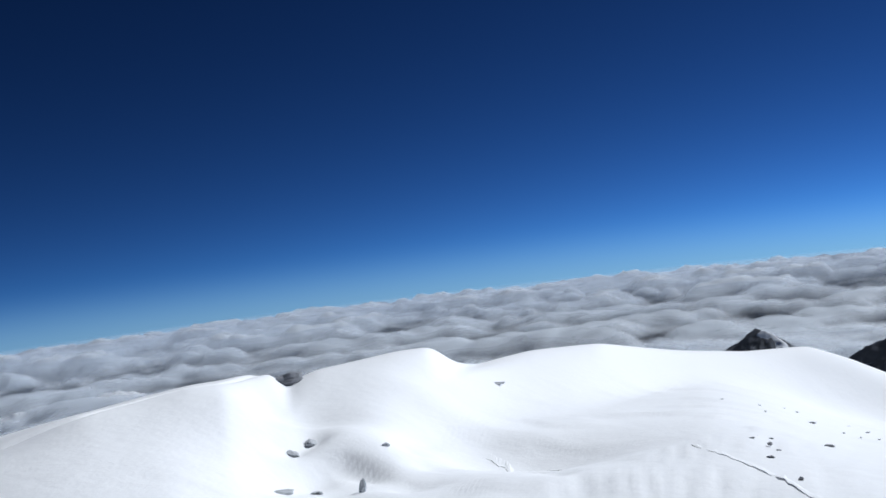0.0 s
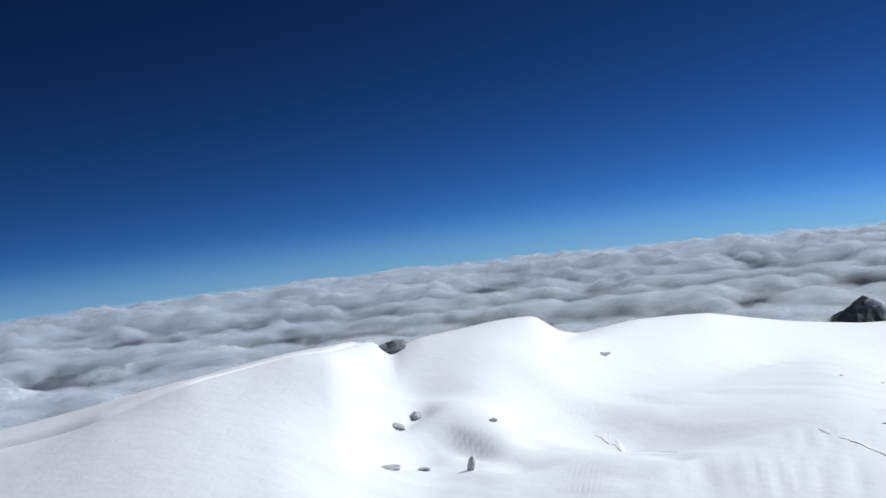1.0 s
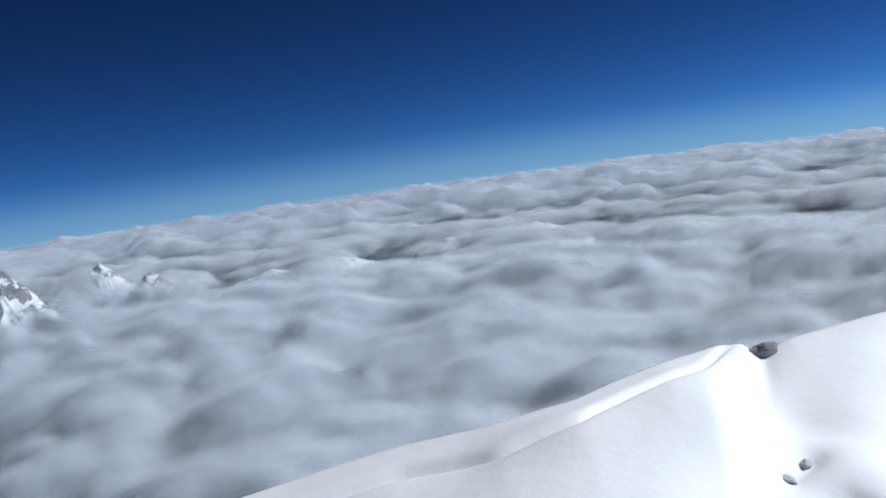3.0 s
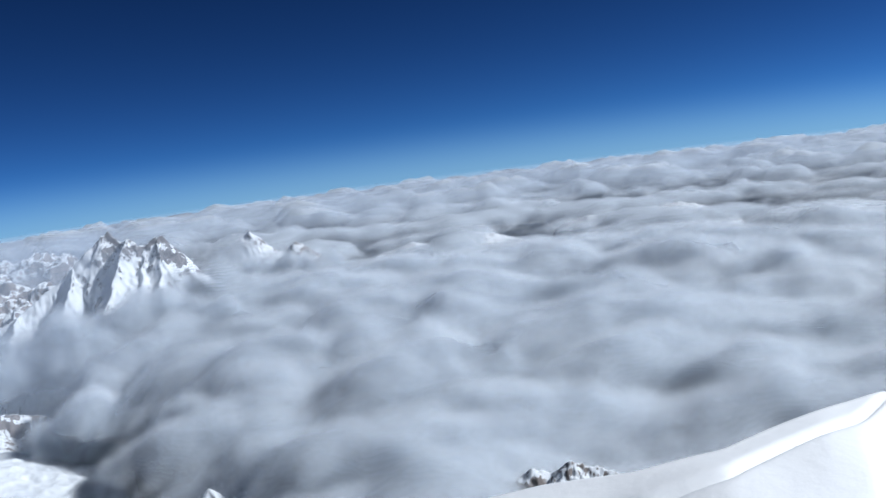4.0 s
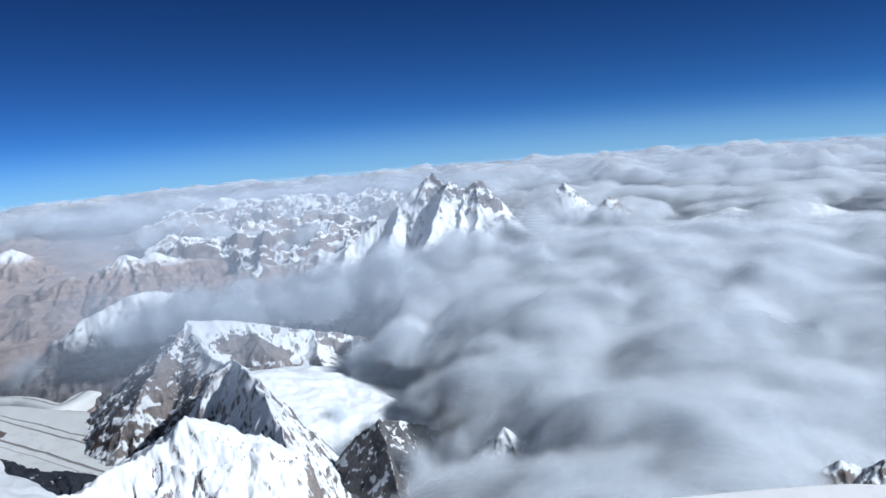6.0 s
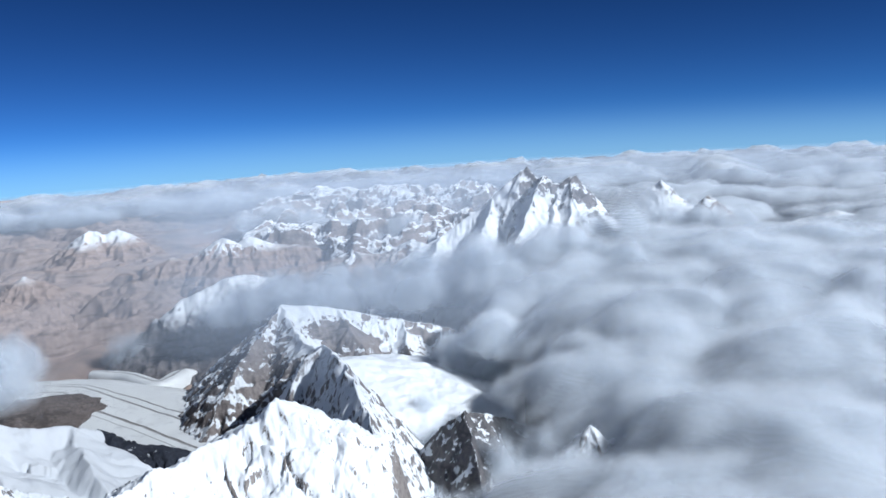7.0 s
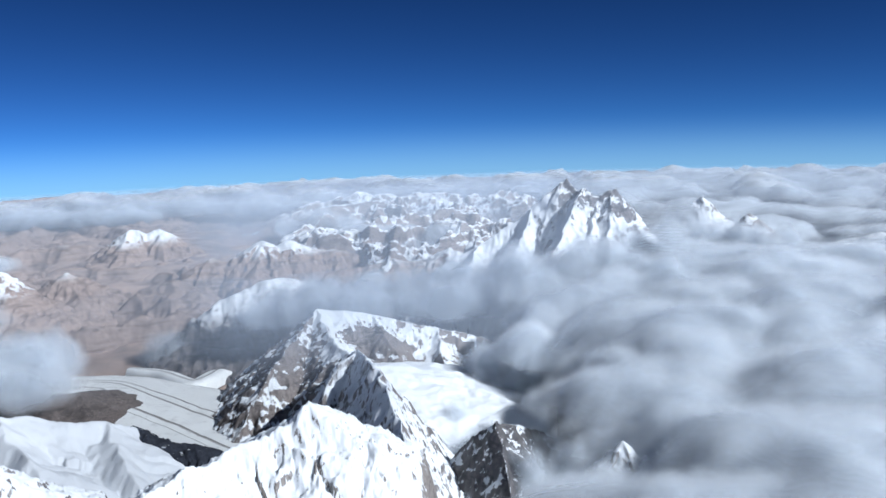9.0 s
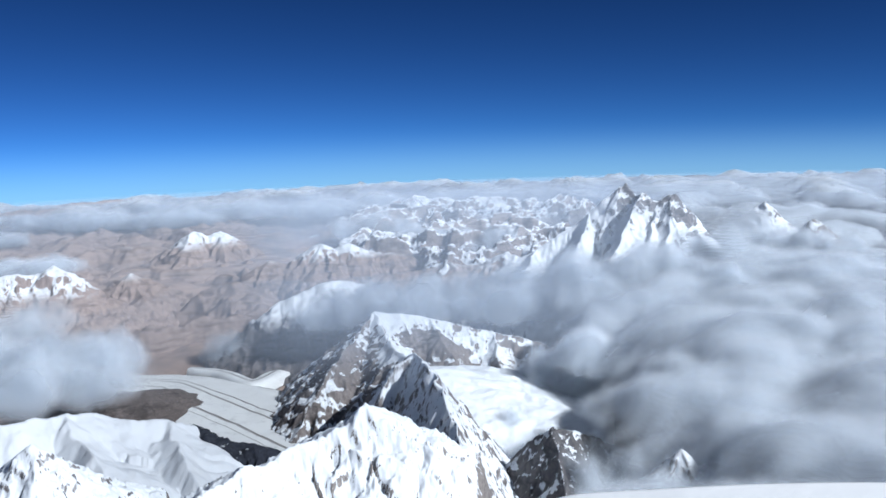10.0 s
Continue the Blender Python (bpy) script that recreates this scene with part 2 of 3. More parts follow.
def stack(name, grids, material):
    """Many sheets of mist in one mesh: grids of places, each with the body and the fray of the mist, all round or not."""
    cos, faces, values, frays, base = [], [], [], [], 0
    for X, Y, Z, value, fray, closed in grids:
        drop = value < -0.5 * fray - 0.1
        rows, cols = X.shape
        idx = np.arange(rows * cols).reshape(rows, cols)
        if closed:
            idx = np.concatenate([idx, idx[:, :1]], 1)
        quads = np.stack([idx[:-1, :-1], idx[:-1, 1:], idx[1:, 1:], idx[1:, :-1]], -1).reshape(-1, 4)
        quads = quads[~drop.ravel()[quads].all(1)]
        used = np.zeros(rows * cols, bool)
        used[quads.ravel()] = True
        cos.append(np.stack([X.ravel(), Y.ravel(), Z.ravel()], 1)[used])
        values.append(value.ravel()[used])
        frays.append(np.broadcast_to(fray, X.shape).ravel()[used])
        faces.append((np.cumsum(used) - 1)[quads] + base)
        base += int(used.sum())
    co, quads, value = np.concatenate(cos), np.concatenate(faces), np.concatenate(values)
    me = bpy.data.meshes.new(name)
    me.vertices.add(len(co))
    me.vertices.foreach_set("co", co.ravel().astype(np.float32))
    me.loops.add(quads.size)
    me.loops.foreach_set("vertex_index", quads.ravel().astype(np.int32))
    me.polygons.add(len(quads))
    me.polygons.foreach_set("loop_start", np.arange(0, quads.size, 4, dtype=np.int32))
    me.polygons.foreach_set("use_smooth", np.ones(len(quads), bool))
    me.attributes.new("body", "FLOAT", "POINT").data.foreach_set("value", value.astype(np.float32))
    me.attributes.new("fray", "FLOAT", "POINT").data.foreach_set("value", np.concatenate(frays).astype(np.float32))
    me.update(calc_edges=True)
    me.materials.append(material)
    return new(name, me)


def polar(bearings, reaches):
    B, R = np.meshgrid(np.radians(bearings), reaches)
    return R * np.sin(B), R * np.cos(B), np.degrees(B), R


def valley_height(X, Y):
    """The floor of the valleys with its low brown hills."""
    R = np.hypot(X, Y)
    hills = layered(X / 520, Y / 520, 6, 3, 0.5, "ridge")
    return -392 + (26 + 22 * ease(R, 1450, 1900)) * ease(hills, -0.2, 0.9) + 16 * layered(X / 110, Y / 110, 4, 9) + 20 * ease(R, 1500, 2600) * ease(hills, 0, 1)


around = np.concatenate([np.arange(-38, 98, 0.4), np.arange(98, 322, 4.0)])
gx, gy, gb, gr = polar(around, np.concatenate([[5.0, 60, 150], np.geomspace(250, 4960, 230)]))
# where dry falls to 0, under the cloud, the floor turns dark blue-grey
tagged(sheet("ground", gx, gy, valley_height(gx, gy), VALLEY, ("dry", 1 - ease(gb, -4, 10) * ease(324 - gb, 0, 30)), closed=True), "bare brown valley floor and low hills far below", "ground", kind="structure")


# ---- mountains ----
def rough_line(points, rng, jag, levels=3):
    pts = [spot(*p) for p in points]
    for _ in range(levels):
        out = []
        for a, b in zip(pts, pts[1:]):
            span = (b - a).length
            mid = (a + b) / 2 + Vector((rng.uniform(-1, 1) * 0.5, rng.uniform(-1, 1) * 0.5, rng.uniform(-1, 0.6))) * span * jag
            out += [a, mid]
        pts = out + [pts[-1]]
    return pts


def mountain(name, label, material, ridges, box, steps, slope=1.0, flute=9.0, depth=0.35, jag=0.10, seed=1, rough=0.10, bend=0.90, spurs=0.9, drifts=()):
    """A mountain from its crest lines, with side spurs, gullies and snow lying on its ledges and in its hollows.
    box: bearings and reaches that it fills; flute: width of a gully; depth: how deep they are cut; drifts: bearing, reach, radius and how much more snow lies there."""
    rng = random.Random(seed)
    steps = [round(0.88 * k) for k in steps]
    X, Y, B, R = polar(np.linspace(box[0], box[1], steps[0]), np.linspace(box[2], box[3], steps[1]))
    WX = X + flute * (0.7 * layered(X / (flute * 2.5), Y / (flute * 2.5), 4, seed + 50))
    WY = Y + flute * (0.7 * layered(X / (flute * 2.5), Y / (flute * 2.5), 4, seed + 60))
    Z, S, Dm = np.full(X.shape, -9999.0), np.zeros(X.shape), np.zeros(X.shape)
    lines = []
    for line in ridges:
        pts = rough_line(line, rng, jag)
        lines.append((pts, slope))
        for a, b in zip(pts[::3], pts[1::3]):
            for sign in (-1, 1):
                if rng.random() > spurs:
                    continue
                way = (b - a).to_2d().normalized()
                turn = Vector((-way.y, way.x)) * sign + way * rng.uniform(-0.6, 0.6)
                far = rng.uniform(2.2, 6.0) * flute
                fall = slope * rng.uniform(0.62, 0.85)
                bent = turn.normalized() * far + Vector((rng.uniform(-1, 1), rng.uniform(-1, 1))) * far * 0.25
                mid = a + Vector((*(turn.normalized() * far * 0.5), -fall * far * 0.55))
                spur = [a - Vector((0, 0, flute * 0.15)), mid, a + Vector((bent.x, bent.y, -fall * far))]
                lines.append((spur, slope * 1.2))
                for start in (spur[1], (spur[0] + spur[1]) / 2):
                    off = Vector((-turn.y, turn.x)).normalized() * rng.choice((-1, 1)) * far * rng.uniform(0.25, 0.5) + turn.normalized() * far * 0.3
                    lines.append(([start, start + Vector((off.x, off.y, -fall * off.length * 1.1))], slope * 1.3))
    run = 0.0
    for pts, steep in lines:
        for a, b in zip(pts, pts[1:]):
            ab = np.array((b.x - a.x, b.y - a.y))
            t = np.clip(((WX - a.x) * ab[0] + (WY - a.y) * ab[1]) / max(ab @ ab, 1e-6), 0, 1)
            d = np.hypot(WX - a.x - ab[0] * t, WY - a.y - ab[1] * t)
            h = a.z + (b.z - a.z) * t - steep * d ** bend
            best = h > Z
            Z, S, Dm = np.where(best, h, Z), np.where(best, run + t * math.hypot(*ab), S), np.where(best, d, Dm)
            run += math.hypot(*ab)
        run += 500
    away = np.minimum(Dm, flute * 2.5)
    cut = 0.8 * layered(S / flute, Dm / (flute * 16), 2, seed, 0.5, "ridge") + 0.2 * layered(S / (flute * 0.35), Dm / (flute * 6), 2, seed + 3, 0.5, "ridge")
    crag = layered(WX / (flute * 2.2), WY / (flute * 2.2), 4, seed + 31, 0.42, "ridge")
    Z = Z + away * depth * (1.0 * (cut - 0.35) + 0.9 * (crag - 0.3)) + flute * rough * layered(X / flute, Y / flute, 5, seed + 5, 0.6)
    u, v = np.linspace(0, 1, steps[0])[None], np.linspace(0, 1, steps[1])[:, None]
    Z = Z - 70 * (1 - ease(np.minimum(np.minimum(u, 1 - u), np.minimum(v, 1 - v)), 0, 0.10))
    # how snow lies: on flat ground, in hollows, in streaks down the fall line
    dr, db = (box[3] - box[2]) / (steps[1] - 1), math.radians(box[1] - box[0]) / (steps[0] - 1)
    flat = 1 / np.sqrt(1 + np.gradient(Z, dr, axis=0) ** 2 + (np.gradient(Z, db, axis=1) / R) ** 2)
    round_about = Z.copy()
    for _ in range(6):
        pad = np.pad(round_about, 1, "edge")
        round_about = (pad[:-2, 1:-1] + pad[2:, 1:-1] + pad[1:-1, :-2] + pad[1:-1, 2:]) / 4
    hollow = np.clip((round_about - Z) / (0.25 * flute), -1, 1)
    gully = layered((S + 0.35 * Dm) / (flute * 0.9), Dm / (flute * 7), 3, seed + 21, 0.5)
    lie = flat + 0.1 * hollow
    for b, r, wide, more in drifts:
        p = spot(b, r)
        lie = lie + more * np.exp(-((X - p.x) ** 2 + (Y - p.y) ** 2) / wide ** 2)
    ground = valley_height(X, Y)
    ob = sheet(name, X, Y, Z, material, ("gully", gully), drop=Z < ground - 6, more=("lie", lie))
    return tagged(ob, label, "mountain", "mountains below the summit")


# the sunlit snow crest just below the summit
mountain("mountain", "steep sunlit snow crest with speckled rock, just below the summit", WHITE,
         [[(-19, 400, -180), (-17.4, 420, -172), (-15.6, 430, -166), (-13.1, 450, -160), (-11.1, 465, -164), (-8.3, 480, -161), (-6.1, 490, -156), (-4.9, 495, -148), (-3.6, 490, -157), (-1.9, 480, -166), (0.0, 455, -182), (1.6, 430, -205)],
          [(-4.9, 495, -148), (-5.1, 450, -176), (-5.4, 400, -205)], [(-11.1, 465, -164), (-12, 420, -188)], [(-1.9, 480, -166), (-1.6, 430, -192)], [(-8.3, 480, -161), (-9.0, 420, -193)]],
         (-22, 4, 330, 620), (460, 240), 1.05, 10.0, 0.25, 0.09, 11, 0.3, 0.9, 0.7)
# the shaded fluted face behind it, which looks away from the sun
mountain("mountain", "rock and ice face in blue shade with thin flutes", SNOWY,
         [[(-2.6, 1060, -268), (-2.2, 980, -243), (-1.9, 900, -222), (-1.2, 830, -217), (-0.3, 770, -226), (0.6, 710, -244), (1.4, 650, -268)], [(-1.9, 900, -222), (-3.2, 880, -228), (-4.4, 850, -252)]],
         (-10, 6, 560, 1150), (360, 320), 1.75, 9.0, 0.22, 0.05, 12, 0.12, 0.94, 0.25)
# the snowfield that fills the hollow under the pyramid
mountain("mountain", "smooth bright snowfield in the hollow under the rock pyramid", DOME,
         [[(-2.0, 1060, -279), (-0.5, 1075, -284), (1.2, 1085, -293), (3.4, 1085, -303), (6.0, 1070, -312), (9.0, 1050, -330)], [(1.2, 1085, -293), (1.8, 1000, -312)], [(3.4, 1085, -303), (4.2, 980, -325)]],
         (-4, 11, 880, 1220), (200, 160), 0.45, 24.0, 0.08, 0.04, 38, 0.08)
# the rock pyramid over the glacier
mountain("mountain", "brown rock pyramid streaked with snow above the glacier", STREAK,
         [[(-10.4, 1040, -376), (-9.5, 1065, -350), (-8.2, 1100, -318), (-7.0, 1140, -292), (-5.4, 1205, -268), (-4.3, 1250, -250), (-2.6, 1262, -257), (-1.0, 1268, -267), (0.9, 1275, -279), (2.8, 1280, -291), (5.7, 1300, -312), (9, 1340, -355)],
          [(-4.3, 1250, -250), (-3.6, 1170, -272), (-2.6, 1100, -276), (-1.6, 1040, -276)], [(-1.0, 1268, -267), (0.4, 1190, -302), (1.8, 1130, -340)], [(2.8, 1280, -291), (3.4, 1200, -322), (3.6, 1130, -355)]],
         (-14, 12, 960, 1480), (480, 320), 1.25, 10.0, 0.34, 0.04, 13, 0.10, 0.92, 0.5,
         [(-3.6, 1245, 26, 0.35), (-2.2, 1262, 22, 0.25), (-0.4, 1266, 20, 0.2), (-1.9, 1225, 24, -0.25), (-0.2, 1215, 26, -0.25), (1.4, 1200, 22, -0.2), (1.9, 1245, 22, 0.25), (-2.6, 1160, 30, 0.3), (-1.2, 1150, 30, 0.3), (-6.4, 1150, 40, -0.15), (-1.3, 1238, 15, -0.3), (0.5, 1228, 15, -0.3), (2.3, 1215, 16, -0.25), (0.9, 1250, 12, 0.3), (3.0, 1240, 14, 0.2)])
# the snow dome over the glacier, with a small sharp peak in front
mountain("mountain", "broad snow dome with shaded hollows beside the glacier", DOME,
         [[(-34, 900, -262), (-28, 905, -250), (-26, 905, -253), (-22.2, 920, -254), (-20.4, 930, -264), (-17.3, 940, -281), (-15.8, 945, -289)], [(-17.3, 940, -281), (-16.4, 870, -292), (-15.6, 800, -312)], [(-22.2, 920, -254), (-21.5, 840, -272), (-20.5, 760, -300)]],
         (-36, -9, 640, 1080), (320, 240), 0.82, 40.0, 0.16, 0.06, 14, 0.12, 0.98, 0.3)
# the spur's blue shade is in its near-black colour
mountain("mountain", "dark shaded rock spur running down from the snow dome", SHADED_DARK,
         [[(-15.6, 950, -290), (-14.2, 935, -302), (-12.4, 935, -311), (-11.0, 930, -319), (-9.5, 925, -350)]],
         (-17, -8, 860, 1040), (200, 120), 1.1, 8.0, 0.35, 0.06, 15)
mountain("mountain", "small sharp snow peak with a rocky flank", SNOWY,
         [[(-29, 560, -232), (-26.5, 600, -210), (-24.6, 620, -187), (-23.2, 630, -202), (-21.5, 640, -222), (-18.5, 650, -246)], [(-24.6, 620, -187), (-24.2, 570, -215)]],
         (-31, -16, 500, 720), (260, 160), 1.1, 6.0, 0.35, 0.08, 16, 0.2)
mountain("mountain", "low dark brown moraine hill beside the glacier", MORAINE,
         [[(-25, 1310, -375), (-23, 1300, -360), (-20.5, 1290, -338), (-18, 1285, -338), (-15.8, 1265, -352), (-14.3, 1235, -380)]], (-29, -12, 1150, 1400), (240, 160), 0.5, 14.0, 0.08, 0.03, 36, 0.04)
# the dark wedge of rock in the cloud
mountain("mountain", "dark wedge of rock with a snowy crest rising from cloud", WEDGE,
         [[(3.2, 780, -296), (4.4, 772, -276), (5.4, 765, -263), (6.3, 760, -253), (7.2, 785, -264), (8.4, 820, -280), (10, 850, -300)], [(6.3, 760, -252), (7.0, 700, -276), (7.3, 660, -300)]],
         (1, 14, 640, 900), (240, 200), 1.7, 8.0, 0.3, 0.07, 17, 0.16, 0.94, 0.4)
# small rocks that break the cloud
mountain("mountain", "small rock tower breaking through the cloud", SNOWY,
         [[(13.0, 700, -266), (14.2, 705, -250), (15.0, 700, -260), (16.4, 700, -255), (17.5, 700, -272)]], (11, 19, 650, 760), (150, 110), 1.5, 5.0, 0.4, 0.12, 18, 0.25)
mountain("mountain", "snow-ribbed rock ridge breaking through the cloud", STREAK,
         [[(33.0, 610, -246), (34.0, 605, -238), (35.2, 605, -242), (36.5, 600, -233), (38.0, 600, -238), (39.2, 595, -240), (40.8, 590, -252)], [(36.5, 600, -233), (38.2, 570, -252)]],
         (31.6, 44.6, 530, 680), (240, 140), 1.2, 5.0, 0.45, 0.08, 19, 0.25)
# the great massif in the distance
mountain("mountain", "great snowy massif with several rocky summits above the cloud", MASSIF,
         [[(3.0, 1600, -262), (5.7, 1620, -224), (7.4, 1640, -198), (9.0, 1650, -168), (10.2, 1660, -136), (11.0, 1665, -119), (11.6, 1645, -140), (12.0, 1630, -134), (12.4, 1625, -142), (12.9, 1620, -150), (13.4, 1622, -138), (13.8, 1624, -137), (14.2, 1625, -150), (14.5, 1632, -180), (15.4, 1640, -212), (16.5, 1650, -240)],
          [(12.0, 1630, -134), (11.5, 1590, -160), (10.8, 1540, -192), (10.0, 1480, -232), (9.4, 1420, -265)], [(13.6, 1622, -137), (13.5, 1570, -178), (13.5, 1520, -215), (13.4, 1460, -255)], [(12.9, 1620, -150), (12.5, 1560, -190), (12.1, 1490, -235)],
          [(9.0, 1650, -168), (8.5, 1590, -198), (7.8, 1520, -238), (7.2, 1460, -270)], [(5.7, 1620, -224), (5.2, 1560, -250), (4.8, 1500, -285)], [(14.5, 1632, -180), (14.9, 1570, -215), (15.1, 1520, -245)]],
         (-1, 20, 1290, 1800), (420, 280), 1.75, 12, 0.32, 0.07, 20, 0.14, 0.92, 0.3,
         [(11.1, 1665, 30, -0.25), (12.0, 1620, 24, -0.22), (13.7, 1620, 30, -0.25), (14.2, 1590, 26, -0.2)])
mountain("mountain", "snow-capped rock summit above the cloud sea", SNOWY,
         [[(17.2, 2000, -232), (17.8, 2000, -212), (18.3, 2000, -200), (18.9, 2000, -186), (19.3, 2010, -202), (19.9, 2020, -232)]], (14.5, 23, 1820, 2120), (240, 160), 1.4, 7.0, 0.45, 0.1, 21, 0.15)
mountain("mountain", "small dark rock tooth above the cloud sea", STREAK,
         [[(21.0, 1900, -230), (21.5, 1900, -211), (21.9, 1900, -217), (22.3, 1900, -232)]], (18.5, 25.5, 1760, 2000), (160, 110), 1.4, 7.0, 0.4, 0.12, 22, 0.2)
# brown ranges with snow caps beyond the cloud band
RANGES = [
    ("jagged snow-capped brown range behind the cloud band", [[(-3.5, 1900, -310), (-1.5, 1900, -300), (0.5, 1890, -284), (2.0, 1880, -290), (3.7, 1870, -264), (5.2, 1850, -280), (7, 1840, -300)], [(0.5, 1890, -284), (1.5, 1800, -310)], [(3.7, 1870, -264), (4.4, 1780, -305)]], (-8, 11, 1640, 2060), (320, 170), 23),
    ("fluted snow ridge catching the light behind the cloud band", [[(-13.5, 1470, -372), (-12.4, 1475, -345), (-11.2, 1490, -306), (-10.2, 1500, -276), (-8.6, 1515, -262), (-6.7, 1525, -250), (-4.5, 1530, -262), (-2, 1540, -290)]], (-16, 2, 1330, 1680), (280, 120), 24),
    ("brown mountain with a snow crown above the dry valley", [[(-11.6, 2080, -310), (-10.4, 2090, -290), (-9.4, 2100, -304), (-8.2, 2100, -275), (-7.4, 2100, -260), (-6.6, 2110, -276), (-5.8, 2110, -264), (-4.2, 2110, -286), (-2, 2110, -300)], [(-7.4, 2100, -260), (-7.8, 2000, -312)]], (-16, 2, 1880, 2280), (300, 150), 25),
    ("brown twin-topped mountain with snow near its tops", [[(-20, 2480, -345), (-17, 2490, -318), (-15.4, 2500, -280), (-14.7, 2500, -258), (-14.0, 2500, -272), (-13.2, 2500, -262), (-12.0, 2510, -310), (-10.4, 2510, -345)], [(-14.7, 2500, -258), (-16.0, 2330, -330)], [(-13.2, 2500, -262), (-13.0, 2330, -335)]], (-24, -6, 2150, 2680), (300, 160), 26),
    ("snowy broken ridge over brown slopes", [[(-31, 1900, -275), (-28, 1900, -262), (-26, 1900, -258), (-24.4, 1900, -250), (-23.4, 1900, -258), (-22.5, 1900, -242), (-21.4, 1890, -268), (-20, 1880, -310)]], (-35, -15, 1700, 2060), (320, 120), 27),
    ("brown spur with snow streaks in the dry valley", [[(-20.4, 1960, -330), (-19.2, 1980, -300), (-18.5, 2000, -282), (-17.4, 2020, -300), (-16.2, 2040, -325)], [(-18.5, 2000, -282), (-17.8, 1900, -325)]], (-23, -12, 1780, 2160), (200, 120), 28),
    ("distant snow range under scattered cloud", [[(-9, 2900, -345), (-6.5, 2900, -330), (-4.5, 2900, -310), (-3.0, 2880, -322), (-1.4, 2850, -305), (0.4, 2800, -318), (3.0, 2600, -308), (4.6, 2550, -318), (6.5, 2500, -300), (8.5, 2480, -320)]], (-11, 10, 2360, 3060), (400, 150), 29),
    ("distant white range at the edge of sight", [[(-5, 3350, -318), (-3.2, 3330, -290), (-1.5, 3300, -256), (-0.6, 3300, -274), (0.3, 3300, -268), (1.6, 3300, -285), (3, 3320, -280), (5, 3350, -300)]], (-7, 7, 3160, 3480), (300, 110), 30),
    ("distant snow hills beyond the dry valley", [[(-24, 3250, -335), (-21, 3200, -318), (-19.5, 3150, -325), (-18, 3100, -310), (-16.8, 2950, -335), (-15, 2950, -345)]], (-27, -12, 2820, 3400), (260, 110), 31),
]
for text, lines, box, steps, seed in RANGES:
    mountain("mountain", text, {24: FLUTED, 29: SNOWY, 30: SNOWY}.get(seed, BROWN), lines, box, steps, 1.3 if seed == 24 else 1.15, 14.0, 0.42, 0.08, seed, 0.14)


def range_field(label, box, steps, base, tall, wave, seed, material):
    X, Y, B, R = polar(np.linspace(box[0], box[1], steps[0]), np.geomspace(box[2], box[3], steps[1]))
    wx, wy = X + 30 * layered(X / 300, Y / 300, 2, seed + 7), Y + 30 * layered(X / 300, Y / 300, 2, seed + 8)
    crest = layered(wx / wave, wy / wave, 6, seed, 0.45, "ridge")
    keep = ease(B, box[0], box[0] + 9) * ease(-B, -box[1], 5 - box[1]) * ease(R, box[2], box[2] * 1.12) * ease(-R, -box[3], -box[3] * 0.93)
    Z = base + tall * (np.clip((crest + 0.45) / 1.1, 0, 1.2) ** 1.4 * keep - 0.25 * (1 - keep))
    db = math.radians(box[1] - box[0]) / (steps[0] - 1)
    flat = 1 / np.sqrt(1 + (np.gradient(Z, axis=0) / np.gradient(R, axis=0)) ** 2 + (np.gradient(Z, db, axis=1) / R) ** 2)
    return tagged(sheet("mountain_range", X, Y, Z, material, ("lie", flat), drop=Z < valley_height(X, Y) - 8), label, "mountains", "mountains below the summit")


range_field("jagged brown ranges with snow on every crest", (-12, 13, 1720, 3500), (440, 340), -392, 98, 230, 101, RANGE)
range_field("rugged bare brown hills above the dry valley", (-38, -7, 1480, 2700), (340, 220), -398, 58, 230, 103, BROWN)
range_field("low dry brown ranges in the distance", (-36, -8, 2300, 4300), (320, 260), -395, 75, 300, 102, BROWN)
# low tops in the cloud sea
mountain("mountain", "low white snow ridge lying in the cloud sea", WHITE,
         [[(26.5, 2010, -276), (28.5, 2000, -258), (30.2, 1990, -274), (31.2, 1980, -268), (32.4, 1970, -250), (34, 1960, -262), (35.5, 1950, -280)]], (25, 37, 1880, 2080), (240, 90), 0.6, 20, 0.12, 0.06, 32, 0.05)
mountain("mountain", "low snowy top with brown rock in the cloud sea", SNOWY,
         [[(37.5, 2120, -278), (39, 2110, -262), (41, 2100, -266), (43, 2090, -256), (44.6, 2080, -248), (46, 2070, -262), (47.5, 2060, -280)]], (36, 49, 1980, 2180), (240, 90), 0.7, 16, 0.15, 0.08, 33, 0.08)
# the two dark peaks beyond the summit ridge, with shade put into the rock colour
mountain("mountain", "dark shaded pyramid peak with snow on its sunny edge", SHADED_DARK,
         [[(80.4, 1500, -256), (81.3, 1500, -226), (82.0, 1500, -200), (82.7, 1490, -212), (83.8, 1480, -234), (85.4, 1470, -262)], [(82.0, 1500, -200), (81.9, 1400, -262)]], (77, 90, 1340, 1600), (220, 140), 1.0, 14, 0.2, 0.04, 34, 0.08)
mountain("mountain", "sunlit snow rib on the flank of the dark pyramid peak", DOME,
         [[(82.15, 1494, -203), (82.9, 1486, -214), (84.0, 1476, -236), (85.6, 1466, -264)]], (80.5, 88, 1400, 1530), (120, 80), 1.15, 14, 0.1, 0.03, 37, 0.04)
